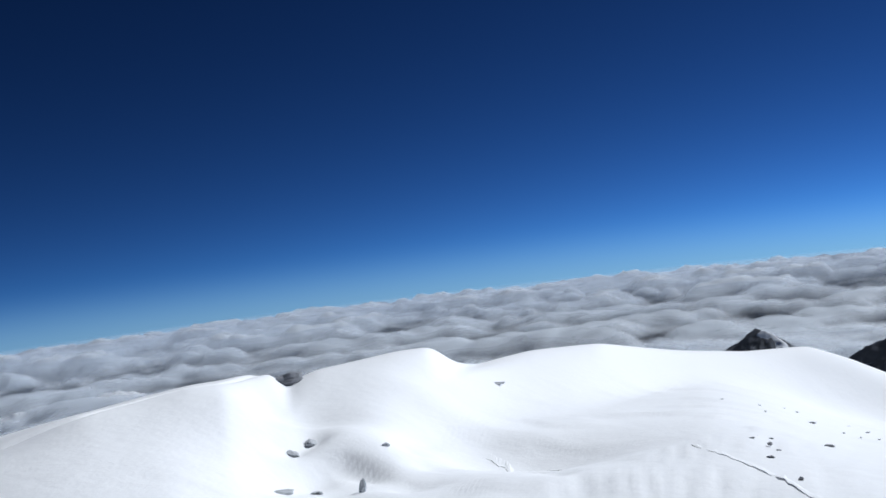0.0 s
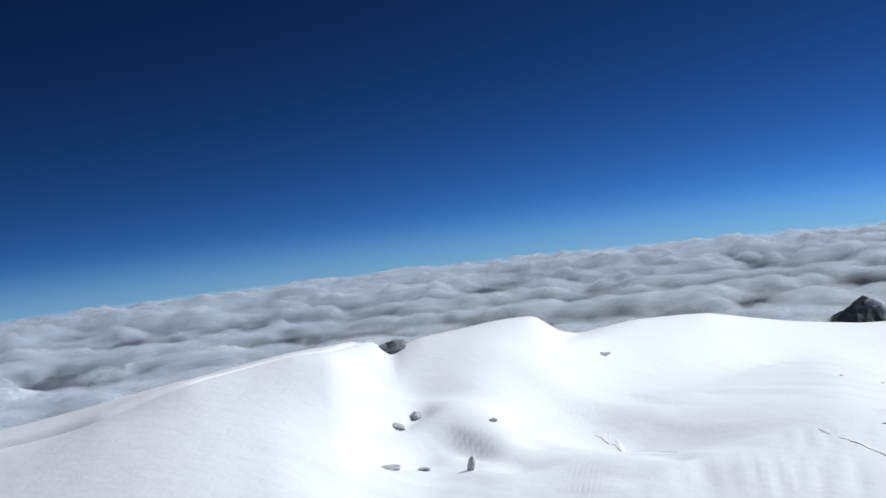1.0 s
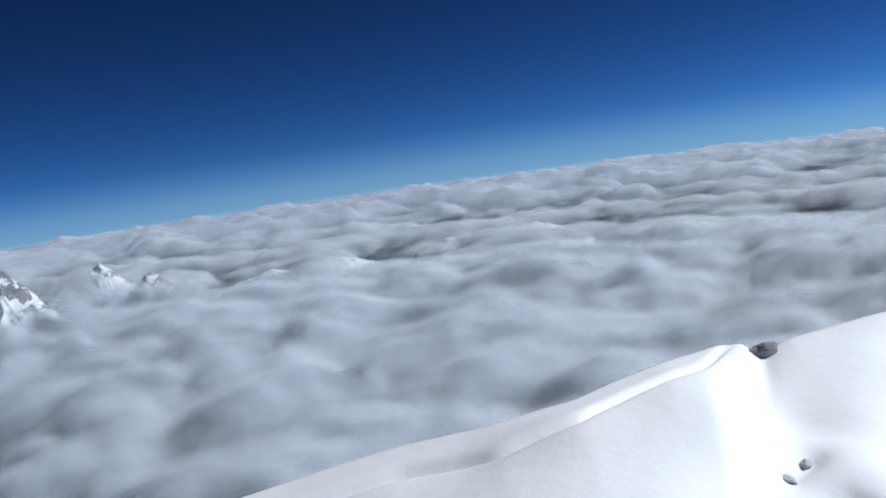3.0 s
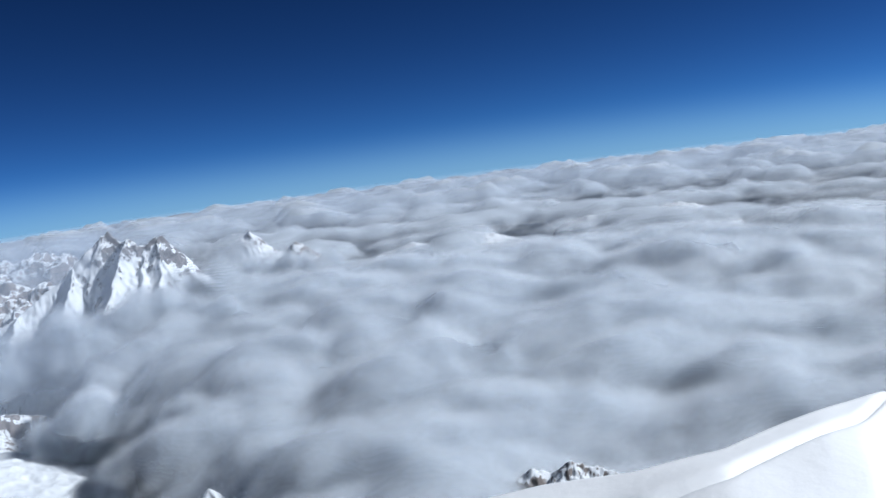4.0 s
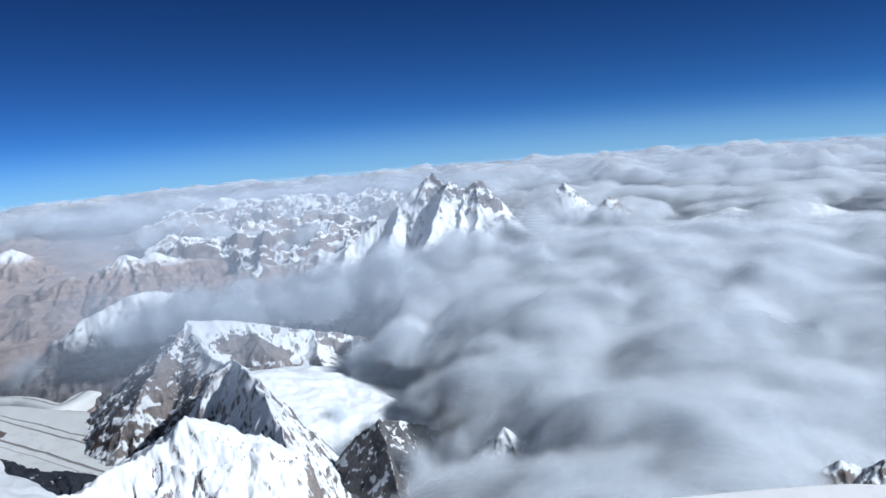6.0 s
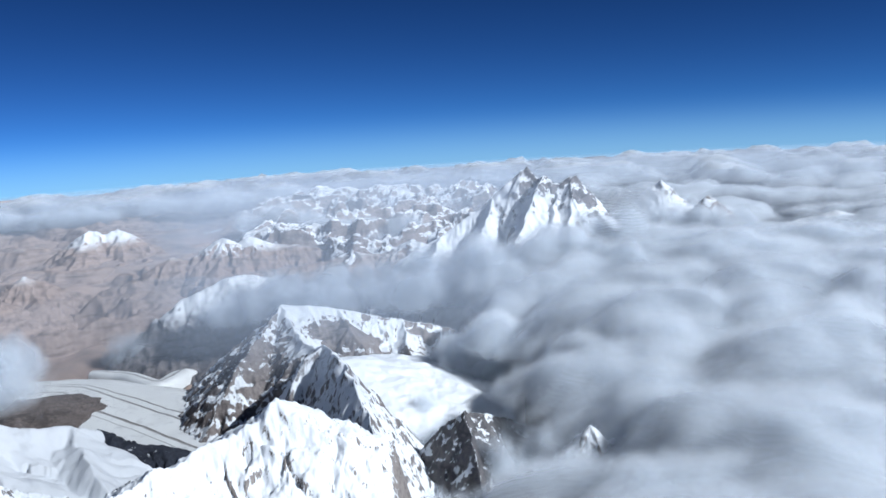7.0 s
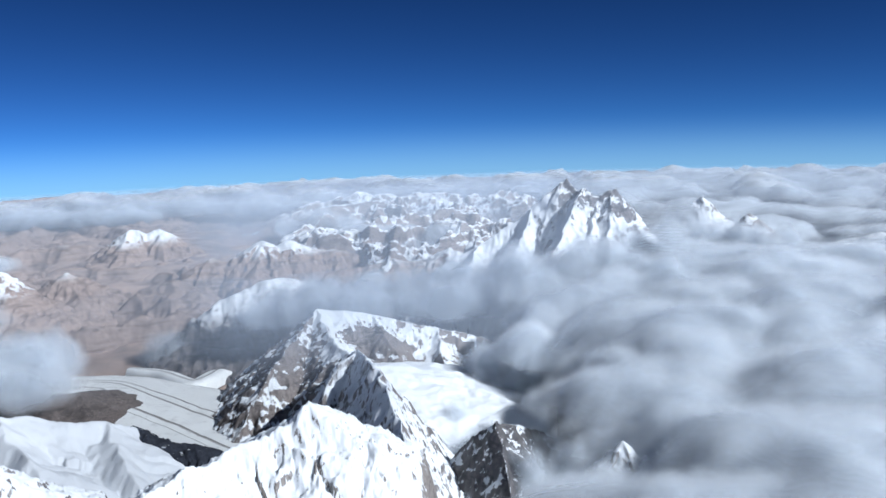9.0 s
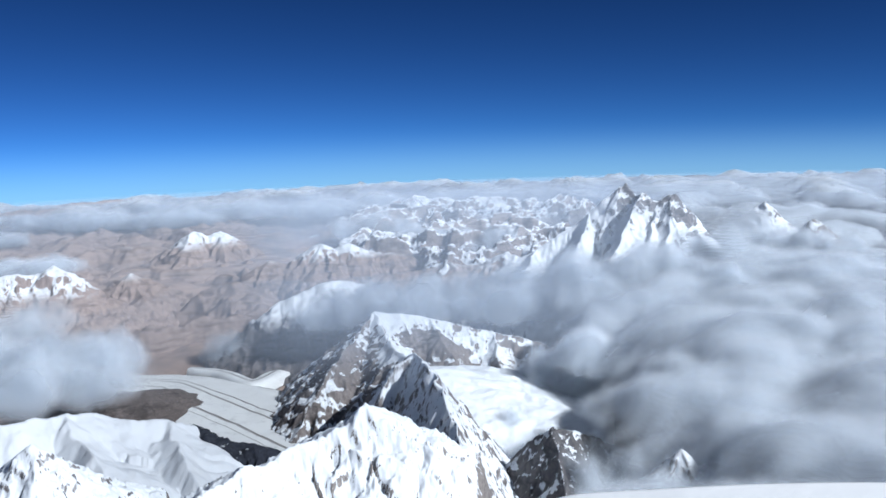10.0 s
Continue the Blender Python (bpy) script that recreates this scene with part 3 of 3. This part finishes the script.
mountain("mountain", "near black rock shoulder above the cloud", SHADED_DARK,
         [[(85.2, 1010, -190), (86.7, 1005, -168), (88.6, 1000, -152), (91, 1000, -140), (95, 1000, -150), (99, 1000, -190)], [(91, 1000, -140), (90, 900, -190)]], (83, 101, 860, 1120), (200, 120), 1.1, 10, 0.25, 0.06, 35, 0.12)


# ---- glaciers ----
def glacier(label, line, widths):
    pts = [spot(*p) for p in line]
    n = 160
    t = np.linspace(0, len(pts) - 1, n)
    k = np.minimum(t.astype(int), len(pts) - 2)
    px, py = np.array([p.x for p in pts]), np.array([p.y for p in pts])
    cx, cy, w = np.interp(t, range(len(pts)), px), np.interp(t, range(len(pts)), py), np.interp(t, range(len(pts)), widths)
    soft = np.ones(13) / 13
    cx[6:-6], cy[6:-6] = np.convolve(cx, soft, "valid"), np.convolve(cy, soft, "valid")
    dx, dy = np.gradient(cx), np.gradient(cy)
    length = np.hypot(dx, dy)
    a = np.linspace(-1, 1, 41)
    X, Y = cx[:, None] - (dy / length)[:, None] * a * w[:, None] / 2, cy[:, None] + (dx / length)[:, None] * a * w[:, None] / 2
    A = np.repeat((a * w.max() / 110)[None], n, 0)
    Z = -366 + 8 * (1 - a[None] ** 4) + 1.5 * layered(X / 30, Y / 30, 4, 5) - 10 * (np.abs(a[None]) > 0.97)
    return tagged(sheet("glacier", X, Y, Z, ICE, ("across", A)), label, "glacier", "glaciers")


glacier("pale grey glacier striped with dark moraine in the valley", [(-34, 1560), (-27, 1500), (-21, 1440), (-16.3, 1390), (-13.7, 1265), (-10.8, 1152), (-7.5, 1040), (-4, 930)], [100, 110, 110, 112, 180, 175, 170, 150])
glacier("narrow curving side glacier joining the main ice", [(-15.5, 1460), (-13.8, 1425), (-11.9, 1340), (-10.1, 1405), (-8.0, 1490), (-5, 1600)], [20, 30, 34, 36, 34, 30])
glacier("far pale glacier tongue in the dry valley", [(-7.6, 3480), (-6.6, 3390), (-6.0, 3300)], [150, 190, 120])
glacier("far thin glacier in the dry valley", [(-12, 2780), (-10.4, 2850), (-9, 2980)], [40, 60, 50])


# ---- clouds ----
def deck_lift(X, Y, R):
    wx, wy = X + 26 * layered(X / 120, Y / 120, 3, 41), Y + 26 * layered(X / 120, Y / 120, 3, 42)
    big = layered(wx / 800, wy / 800, 3, 43)
    heap = ease(layered(X / 420, Y / 420, 2, 46), -0.35, 0.35)
    tower = ease(layered(X / 260, Y / 260, 3, 48), 0.05, 0.4) * ease(R, 1300, 2200)
    lift = 22 * big + (30 - 18 * ease(R, 1200, 2200)) * (domes(wx, wy, 210, 47) - 0.5) + (11 + 24 * heap) * (domes(wx, wy, 88, 44) - 0.5) + (2 + 8 * heap) * (domes(wx, wy, 40, 45) - 0.5) * ease(R, 450, 1100)
    lift *= 0.75 + 0.25 * ease(R, 400, 1500)
    lift *= 1 - 0.75 * ease(R, 1200, 2200)
    lift += tower * (5 + 8 * ease(R, 2300, 3200)) * (domes(wx, wy, 100, 49) + 2.4 * domes(wx, wy, 52, 50)) - 5
    for b, r, wide, dz in DIPS:
        p = spot(b, r)
        lift += dz * np.exp(-((X - p.x) ** 2 + (Y - p.y) ** 2) / wide ** 2)
    return lift


DIPS = [(7.5, 1080, 170, -14), (38.0, 585, 60, -24), (34.6, 585, 50, -18), (14.5, 680, 50, -12), (54.7, 1150, 90, -35), (26.8, 1350, 40, -25), (12, 1480, 90, -2), (16.8, 1560, 70, 30), (17.3, 1780, 90, 22), (82, 1400, 80, -22), (76, 1350, 90, 20)]
EDGE = [(200, 4), (600, 4), (750, 5), (880, 4.5), (1050, 3.5), (1250, 4), (1320, 7), (1390, 8), (1500, 8), (1580, 10), (1700, 15.2), (1850, 15), (2050, 13), (2500, 10), (3000, 8), (3500, 4), (4200, -6), (4960, -45)]


def deck_cover(X, Y, B, R, seed):
    left = np.interp(R, [e[0] for e in EDGE], [e[1] for e in EDGE])
    c = (B - left) / 12.0 * np.clip(R / 1000, 0.95, 1.5)
    c = np.clip(c, -2, 1.3) + (0.55 + 0.3 * ease(R, 1000, 1800)) * layered(X / 150, Y / 150, 4, seed)
    c = np.minimum(c, 1.15 + 0.95 * layered(X / 360, Y / 360, 3, seed + 3) - 0.15 * ease(R, 1300, 2000) + 0.8 * ease(-R, -1150, -850))
    far = ease(R, 2900, 3700) * (layered(B / 5, R / 380, 4, seed + 9) * 2.2 + 0.42)
    c = np.maximum(c, far)
    thin = ease(R, 1400, 2100) * (1 - ease(R, 3400, 4400)) * (1 - ease(layered(X / 260, Y / 260, 3, 48), -0.1, 0.3))
    return np.clip(c, 0, 1) * (1 - 0.42 * thin)


def cloud_grid(step, count, low, high):
    bearings = np.concatenate([np.arange(-36, 98, step), np.arange(98, 324, 8.0)])
    return polar(bearings, 226 / np.tan(np.radians(np.geomspace(low, high, count))))


def sea_base(R):
    return -232 - 88 * (R / 4700) ** 2


# the sea of clouds: sheets of mist one over the other, thick below and torn to wisps above
layers = []
for step, count, low, high, levels in ((0.8, 76, 34, 7.0, range(-16, 32, 2)), (0.4, 130, 8.2, 2.66, (-9, -7, -5, -3, -1, 1, 3, 6))):
    cx, cy, cb, cr = cloud_grid(step, count, low, high)
    cover = np.where(cb > 100, 1, deck_cover(cx, cy, cb, cr, 60))
    lift = 0.9 * deck_lift(cx, cy, cr) - 22 * (1 - ease(cover, 0, 1))
    swell = 0.35 * layered(cx / 210, cy / 210, 3, 71)
    fray = 1 - 0.35 * ease(cr, 1300, 2400)
    for level in levels:
        body = -1.1 + 2.15 * ease(cover, 0, 1) + swell - level / 24 - 2 * (1 - ease(cr, 1560, 1750) if step < 0.5 else ease(cr, 1600, 1820))
        layers.append((cx, cy, sea_base(cr) - 8 + lift + level, body, fray, True))
tagged(stack("cloud_sea", layers, CLOUD), "soft grey-white sea of clouds spreading to the horizon", "clouds", kind="stuff")


def puff(bearing, reach, low, high, wide, deep, seed, dense=1.0, label="soft white cloud drifting over the valley", count=22):
    """A loose cloud: discs of mist heaped up, fullest in the middle and torn at the rim."""
    p, side, ahead = spot(bearing, reach), spot(bearing + 90, 1), spot(bearing, 1)
    count = 40 if reach < 1500 else count
    U, V = np.meshgrid(np.linspace(-1.6, 1.6, 22), np.linspace(-1.6, 1.6, 15))
    X, Y = side.x * U * wide + ahead.x * V * deep, side.y * U * wide + ahead.y * V * deep
    lump = 1.0 * layered(U * 1.3 + seed, V * 1.3, 4, seed) + 0.5 * (domes(U + 9.1 * seed, V, 0.8, seed) - 0.4)
    edge = np.minimum(1.6 - np.abs(U), 1.6 - np.abs(V))
    discs = []
    for k in range(count):
        h = k / (count - 1)
        body = 1.0 * dense - (U ** 2 + V ** 2) * 0.8 - 1.3 * (h - 0.3) ** 2 * (1.8 if h > 0.3 else 5) + lump - 3 * (1 - ease(edge, 0, 0.4))
        Z = (high - low) * (h * 1.1 + 0.2 * lump * np.clip(1.2 - U ** 2 - V ** 2, 0, 1))
        discs.append((X, Y, Z, body, 1.3, False))
    ob = stack("cloud", discs, CLOUD)
    ob.location = (p.x, p.y, low)
    return tagged(ob, label, "cloud", "loose clouds", "stuff")


puff(-21.8, 1220, -322, -246, 88, 70, 81)
puff(-26.5, 1180, -310, -225, 90, 80, 82)
puff(-12.8, 1500, -372, -318, 75, 60, 83, 0.8)
puff(-7.2, 1400, -300, -243, 60, 50, 92, 0.9)
puff(-4.2, 1395, -300, -234, 85, 60, 84)
puff(-0.8, 1400, -300, -230, 95, 60, 85)
puff(2.8, 1410, -300, -226, 100, 60, 86)
puff(6.2, 1420, -300, -212, 110, 70, 98)
puff(9.5, 1400, -300, -208, 110, 80, 90)
puff(12.8, 1410, -290, -204, 110, 80, 91)
puff(7.0, 1130, -345, -280, 90, 80, 122, 0.6)
puff(9.8, 740, -315, -258, 60, 55, 123, 0.7)
puff(3.0, 640, -325, -275, 45, 60, 124, 0.45)
puff(6.5, 640, -330, -282, 50, 50, 125, 0.6)
puff(3.5, 900, -345, -288, 70, 80, 126, 0.4)
puff(15.9, 1540, -268, -192, 85, 60, 93)
puff(17.2, 1790, -262, -184, 80, 60, 94, 0.95)
puff(19.8, 1800, -262, -202, 70, 60, 100, 0.9)
puff(21.8, 1760, -262, -212, 70, 50, 99, 0.9)
puff(37.0, 545, -285, -246, 70, 40, 95, 0.5)
puff(14.5, 640, -300, -262, 60, 40, 96, 0.6)
puff(9.5, 1560, -270, -224, 60, 40, 97, 0.8)
for k, (b, r) in enumerate(((-27, 3000), (-22, 3500), (-18.5, 3700), (-14, 3500), (-10, 3800), (-7, 3300), (-1.5, 2450), (-30, 2400), (-24, 2350), (-16, 3250), (-12, 3400), (-4.5, 3450), (-20, 3300))):
    puff(b, r, -318, -318 + 0.0165 * r, 0.05 * r, 0.04 * r, 110 + k, 1.1)
puff(-25, 1650, -330, -262, 110, 80, 87, 0.6)
puff(3.0, 2250, -330, -262, 120, 90, 88, 0.7)
puff(-4.5, 2700, -330, -258, 150, 110, 89, 0.8)


# pale blue put into see-through sheets stands in for airlight
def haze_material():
    mat, nt, links, bsdf = shader("airlight_haze")
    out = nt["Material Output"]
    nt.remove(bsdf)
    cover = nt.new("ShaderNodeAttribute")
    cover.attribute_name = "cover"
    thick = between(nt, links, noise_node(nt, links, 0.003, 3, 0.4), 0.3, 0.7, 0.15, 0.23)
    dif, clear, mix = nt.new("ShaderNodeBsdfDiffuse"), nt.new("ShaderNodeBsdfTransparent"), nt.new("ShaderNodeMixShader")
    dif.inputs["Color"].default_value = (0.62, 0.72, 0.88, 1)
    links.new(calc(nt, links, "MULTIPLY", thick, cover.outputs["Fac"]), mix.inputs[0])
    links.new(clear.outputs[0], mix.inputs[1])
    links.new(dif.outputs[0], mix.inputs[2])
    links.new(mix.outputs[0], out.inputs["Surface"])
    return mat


HAZE = haze_material()
# added sheets whose tint pales far slopes and lifts their shadows
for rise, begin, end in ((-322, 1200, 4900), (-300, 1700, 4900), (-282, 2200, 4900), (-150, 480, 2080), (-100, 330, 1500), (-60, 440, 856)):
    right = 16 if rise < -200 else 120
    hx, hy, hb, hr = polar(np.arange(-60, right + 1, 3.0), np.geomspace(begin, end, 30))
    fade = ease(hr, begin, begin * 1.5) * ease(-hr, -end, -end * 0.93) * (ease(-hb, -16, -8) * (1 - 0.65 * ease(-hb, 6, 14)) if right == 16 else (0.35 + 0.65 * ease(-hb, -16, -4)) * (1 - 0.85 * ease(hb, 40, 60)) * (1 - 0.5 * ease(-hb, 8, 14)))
    tagged(sheet("haze", hx, hy, rise - 26 * (hr / 4700) ** 2, HAZE, ("cover", fade)), "added blue sheet standing in for airlight over valleys and slopes", "haze", kind="stuff")

# two more tinted sheets imitate airlight over the far cloud
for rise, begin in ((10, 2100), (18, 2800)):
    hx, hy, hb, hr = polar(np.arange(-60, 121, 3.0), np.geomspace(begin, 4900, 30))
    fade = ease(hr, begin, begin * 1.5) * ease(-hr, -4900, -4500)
    tagged(sheet("haze", hx, hy, sea_base(hr) + rise, HAZE, ("cover", fade)), "added blue sheet standing in for airlight over the far clouds", "haze", kind="stuff")

# ---- the summit ----
RIM = [(-180, 3.2, -1.5), (-90, 3.2, -1.5), (-40, 3.5, -1.35), (-20, 3.9, -1.2), (-5, 4.2, -1.0), (6.8, 4.29, -0.86), (13, 4.27, -0.80), (25, 4.38, -0.74), (32.2, 4.4, -0.68), (37.6, 4.32, -0.625), (42.7, 4.45, -0.605), (48.5, 5.0, -0.625),
       (52.3, 5.42, -0.675), (53.4, 5.5, -0.69), (53.8, 5.35, -0.77), (54.8, 5.55, -0.735), (55.9, 5.65, -0.72), (58.9, 5.95, -0.735), (62.9, 6.43, -0.76), (64.2, 7.0, -0.97), (65.4, 7.6, -1.09), (68.8, 8.6, -1.16), (73, 9.6, -1.29), (77.4, 11.5, -1.72), (81.2, 13, -2.03), (84.6, 14, -2.17),
       (86.6, 14.5, -2.45), (88.5, 15, -2.78), (100, 15, -4), (130, 9, -4), (155, 4.5, -2), (180, 3.2, -1.5)]
DENTS = [(3.16, 2.31, 0.06, 0.035, 0.05), (3.32, 2.32, 0.06, 0.04, 0.05), (3.18, 2.0, 0.04, 0.07, 0.05), (2.95, 2.10, 0.16, 0.04, 0.04), (3.45, 1.85, 0.06, 0.05, 0.03), (3.62, 2.02, 0.06, 0.04, 0.03), (3.9, 2.12, 0.15, 0.04, 0.025), (3.05, 1.72, 0.08, 0.06, 0.03), (3.83, 1.55, 0.07, 0.05, 0.03), (3.52, 1.42, 0.05, 0.06, 0.035), (3.37, 1.27, 0.06, 0.05, 0.03), (3.07, 1.06, 0.08, 0.05, 0.03), (4.0, 1.66, 0.09, 0.04, 0.02)]


# low mounds and hollows in the trodden snow: place, width and height
SWELLS = [(3.3, 2.42, 0.42, 0.115), (4.05, 1.62, 0.5, -0.13), (3.12, 1.92, 0.22, -0.06), (5.3, 2.75, 0.35, 0.02), (4.75, 2.45, 0.3, 0.035), (3.7, 2.55, 0.22, -0.03), (4.6, 1.9, 0.25, 0.03), (2.3, 3.2, 0.3, -0.03), (1.6, 3.4, 0.22, -0.025), (2.7, 3.0, 0.25, 0.02)]
RIM_B = np.arange(-180, 180.01, 0.1)
KERNEL = np.exp(-(np.arange(-30, 31) / 4.5) ** 2)


def eased_rim(k):
    raw = np.interp(RIM_B, [p[0] for p in RIM], [p[k] for p in RIM])
    return np.convolve(np.pad(raw, 30, "wrap"), KERNEL / KERNEL.sum(), "valid")


RIM_R, RIM_Z = eased_rim(1), eased_rim(2)
WIDE = np.exp(-(np.arange(-120, 121) / 40.0) ** 2)
SOFT_R, SOFT_Z = (np.convolve(np.pad(q, 120, "wrap"), WIDE / WIDE.sum(), "valid") for q in (RIM_R, RIM_Z))


def summit_height(X, Y):
    B, R = np.degrees(np.arctan2(X, Y)), np.hypot(X, Y)
    lip = ease(B, 2, 12) * (1 - ease(B, 50, 53.5)) * 0.42
    re, ze = np.interp(B, RIM_B, RIM_R) - lip, np.interp(B, RIM_B, RIM_Z) + 0.08 * lip
    inner = -0.86 - (0.15 + 0.08 * ease(B, 78, 90)) * 0.5 * np.logaddexp(0, (X - 3.0) / 0.5) - 0.05 * np.maximum(-X - 1, 0)
    inner = inner + 0.15 * ease(B, 56, 46) * ease(B, -5, 15) * ease(R, 0.8, 2.4)
    rs, zs = np.interp(B, RIM_B, SOFT_R) - lip, np.interp(B, RIM_B, SOFT_Z) + 0.08 * lip
    w = ease(rs - R, 2.0 + 1.5 * ease(B, 54, 60) * ease(-B, -78, -70), 0.0)
    z = inner + (zs - inner) * w + (ze - zs) * ease(re - R, 0.8, 0.0)
    drift = layered(X / 1.6, Y / 1.6, 4, 91) * 0.012 + layered((X + Y) / 0.5, (Y - X) / 1.5, 4, 92) * 0.005 + 0.012 * ease(layered(X / 0.55, Y / 0.8, 3, 96), 0.05, 0.3) * ease(B, 40, 56)
    z = z + drift * (1 - w) * ease(R, 0.3, 1.5)
    for x, y, wx, wy, d in DENTS:
        z = z - 0.85 * d * np.exp(-((X - x) / (1.6 * wx)) ** 2 - ((Y - y) / (1.6 * wy)) ** 2)
    for x, y, wide, up in SWELLS:
        z = z + up * np.exp(-((X - x) ** 2 + (Y - y) ** 2) / wide ** 2)
    # the lip outside the rim, with a groove between, then the long fall
    out = np.maximum(R - re, 0)
    z = z - lip * (0.12 * np.exp(-((R - re - 0.06) / 0.06) ** 2) + 0.08 * np.minimum(out / 0.45, 1))
    fall = np.maximum(out - lip - 0.03 * lip * layered(X / 0.7, Y / 0.7, 3, 93), 0)
    return z - 1.3 * fall - 0.5 * (1 - np.exp(-fall * 6)) + np.minimum(fall * 0.12, 8) * layered(X / (2 + fall * 0.3), Y / (2 + fall * 0.3), 4, 94)


# the rows of the sheet follow the rim
sb = np.concatenate([np.arange(-30, 96, 0.3), np.arange(96, 330, 2.0)])
share = np.concatenate([np.linspace(0.004, 0.38, 22), np.arange(0.386, 0.88, 0.007), np.arange(0.882, 1.12, 0.004), np.geomspace(1.125, 1.6, 40), np.geomspace(1.64, 60, 44)])
bearing, part_way = np.meshgrid(np.radians(sb), share)
reach = part_way * np.interp((np.degrees(bearing) + 180) % 360 - 180, RIM_B, RIM_R)
sx, sy = reach * np.sin(bearing), reach * np.cos(bearing)
tagged(sheet("summit_snow", sx, sy, summit_height(sx, sy), SUMMIT, closed=True), "wind-packed bright snow on the summit ridge", "snow", kind="structure")


def ground_at(x, y):
    return float(summit_height(np.array([[x]]), np.array([[y]]))[0, 0])


def stone(label, x, y, size, seed, sink=0.35, material=None):
    rng = random.Random(seed)
    bm = bmesh.new()
    bmesh.ops.create_icosphere(bm, subdivisions=3, radius=1)
    off = Vector((rng.uniform(0, 50), rng.uniform(0, 50), rng.uniform(0, 50)))
    for v in bm.verts:
        n = noise.noise(v.co * 1.3 + off) * 0.45 + noise.noise(v.co * 3.5 + off) * 0.2
        v.co = Vector((v.co.x * size[0], v.co.y * size[1], v.co.z * size[2])) * (1 + n)
    me = bpy.data.meshes.new("stone")
    bm.to_mesh(me)
    bm.free()
    me.materials.append(material or STONE)
    ob = new("stone", me)
    ob.location = (x, y, ground_at(x, y) + size[2] * (1 - 2 * sink))
    ob.rotation_euler = (rng.uniform(-0.2, 0.2), rng.uniform(-0.2, 0.2), rng.uniform(0, 6))
    return tagged(ob, label, "stone", "stones on the summit snow")


stone("dark grey rock poking out of the snow rim", 4.42, 3.18, (0.09, 0.06, 0.038), 1, 0.2)
# the paler lumps below stand in for trodden marks in shade
stone("small grey lump standing in for a shaded print in the snow", 3.17, 2.32, (0.038, 0.024, 0.011), 2, 0.3, PRINT_GREY)
stone("small grey lump standing in for a shaded print in the snow", 3.33, 2.33, (0.036, 0.024, 0.016), 3, 0.3, PRINT_GREY)
stone("thin grey lump standing in for a dark upright mark in the snow", 2.93, 1.85, (0.012, 0.01, 0.036), 4, 0.3, PRINT_GREY)
stone("flat grey lump standing in for a dark mark in the snow", 2.77, 2.09, (0.045, 0.022, 0.010), 5, 0.35, PRINT_GREY)
stone("flat grey lump standing in for a dark mark in the snow", 2.90, 2.03, (0.05, 0.02, 0.008), 6, 0.35, PRINT_GREY)
stone("flat grey lump standing in for a dark mark in the snow", 6.2, 2.69, (0.055, 0.025, 0.009), 7, 0.4, PRINT_GREY)
stone("small grey lump standing in for a shaded print in the snow", 3.44, 2.03, (0.022, 0.016, 0.008), 9, 0.35, PRINT_GREY)
for x, y, w, seed in ((4.10, 0.58, 0.010, 11), (3.98, 0.53, 0.008, 12), (3.74, 0.53, 0.009, 13), (7.0, 0.69, 0.014, 14), (3.21, 0.37, 0.009, 15)):
    stone("small grey stone scattered on the snow slope", x, y, (w * 1.5, w, w * 0.6), seed, 0.3)
stone("dark stone in the groove along the snow lip", 4.15, 3.34, (0.06, 0.03, 0.014), 8, 0.3)


def crust(label, line, tall, seed):
    """A broken edge of wind crust standing a little out of the snow, its back running into the slope."""
    rng = random.Random(seed)
    pts = []
    for (b0, r0), (b1, r1) in zip(line, line[1:]):
        for k in range(8):
            pts.append(spot(b0 + (b1 - b0) * k / 8 + rng.uniform(-0.05, 0.05), r0 + (r1 - r0) * k / 8 + rng.uniform(-0.02, 0.02)))
    bm = bmesh.new()
    rows = []
    for k, p in enumerate(pts):
        h = tall * math.sin(math.pi * (k + 0.3) / len(pts)) * (0.75 + 0.35 * math.sin(k * 0.9 + seed)) + 0.001
        away = p.normalized()
        row = []
        for back, lift in ((0.0, -0.02), (0.006, h), (0.05, h * 0.9), (0.30, -0.012)):
            q = p + away * back
            row.append(bm.verts.new((q.x, q.y, ground_at(q.x, q.y) + lift)))
        rows.append(row)
    for a, b in zip(rows, rows[1:]):
        for i in range(3):
            bm.faces.new((a[i], b[i], b[i + 1], a[i + 1]))
    bmesh.ops.recalc_face_normals(bm, faces=bm.faces)
    me = bpy.data.meshes.new("snow_crust")
    bm.to_mesh(me)
    bm.free()
    me.materials.append(SUMMIT)
    return tagged(new("snow_crust", me), label, "snow crust", "crust edges on the summit snow")


crust("thin broken edge of wind crust on the snow slope", [(77.6, 4.1), (79.5, 3.75), (81.5, 3.4), (83.5, 3.0), (86, 2.7)], 0.003, 1)
crust("broken ledge of wind crust in the trodden snow", [(65.2, 4.62), (66.4, 4.45), (67.2, 4.2), (68.4, 4.05), (70.0, 3.95)], 0.006, 4)
scatter = random.Random(4)
for k in range(22):
    p = spot(scatter.uniform(79, 92), scatter.uniform(4.0, 9.5))
    w = scatter.uniform(0.005, 0.013)
    stone("small grey stone scattered on the snow slope", p.x, p.y, (w * 1.6, w, w * 0.5), 20 + k, 0.3)
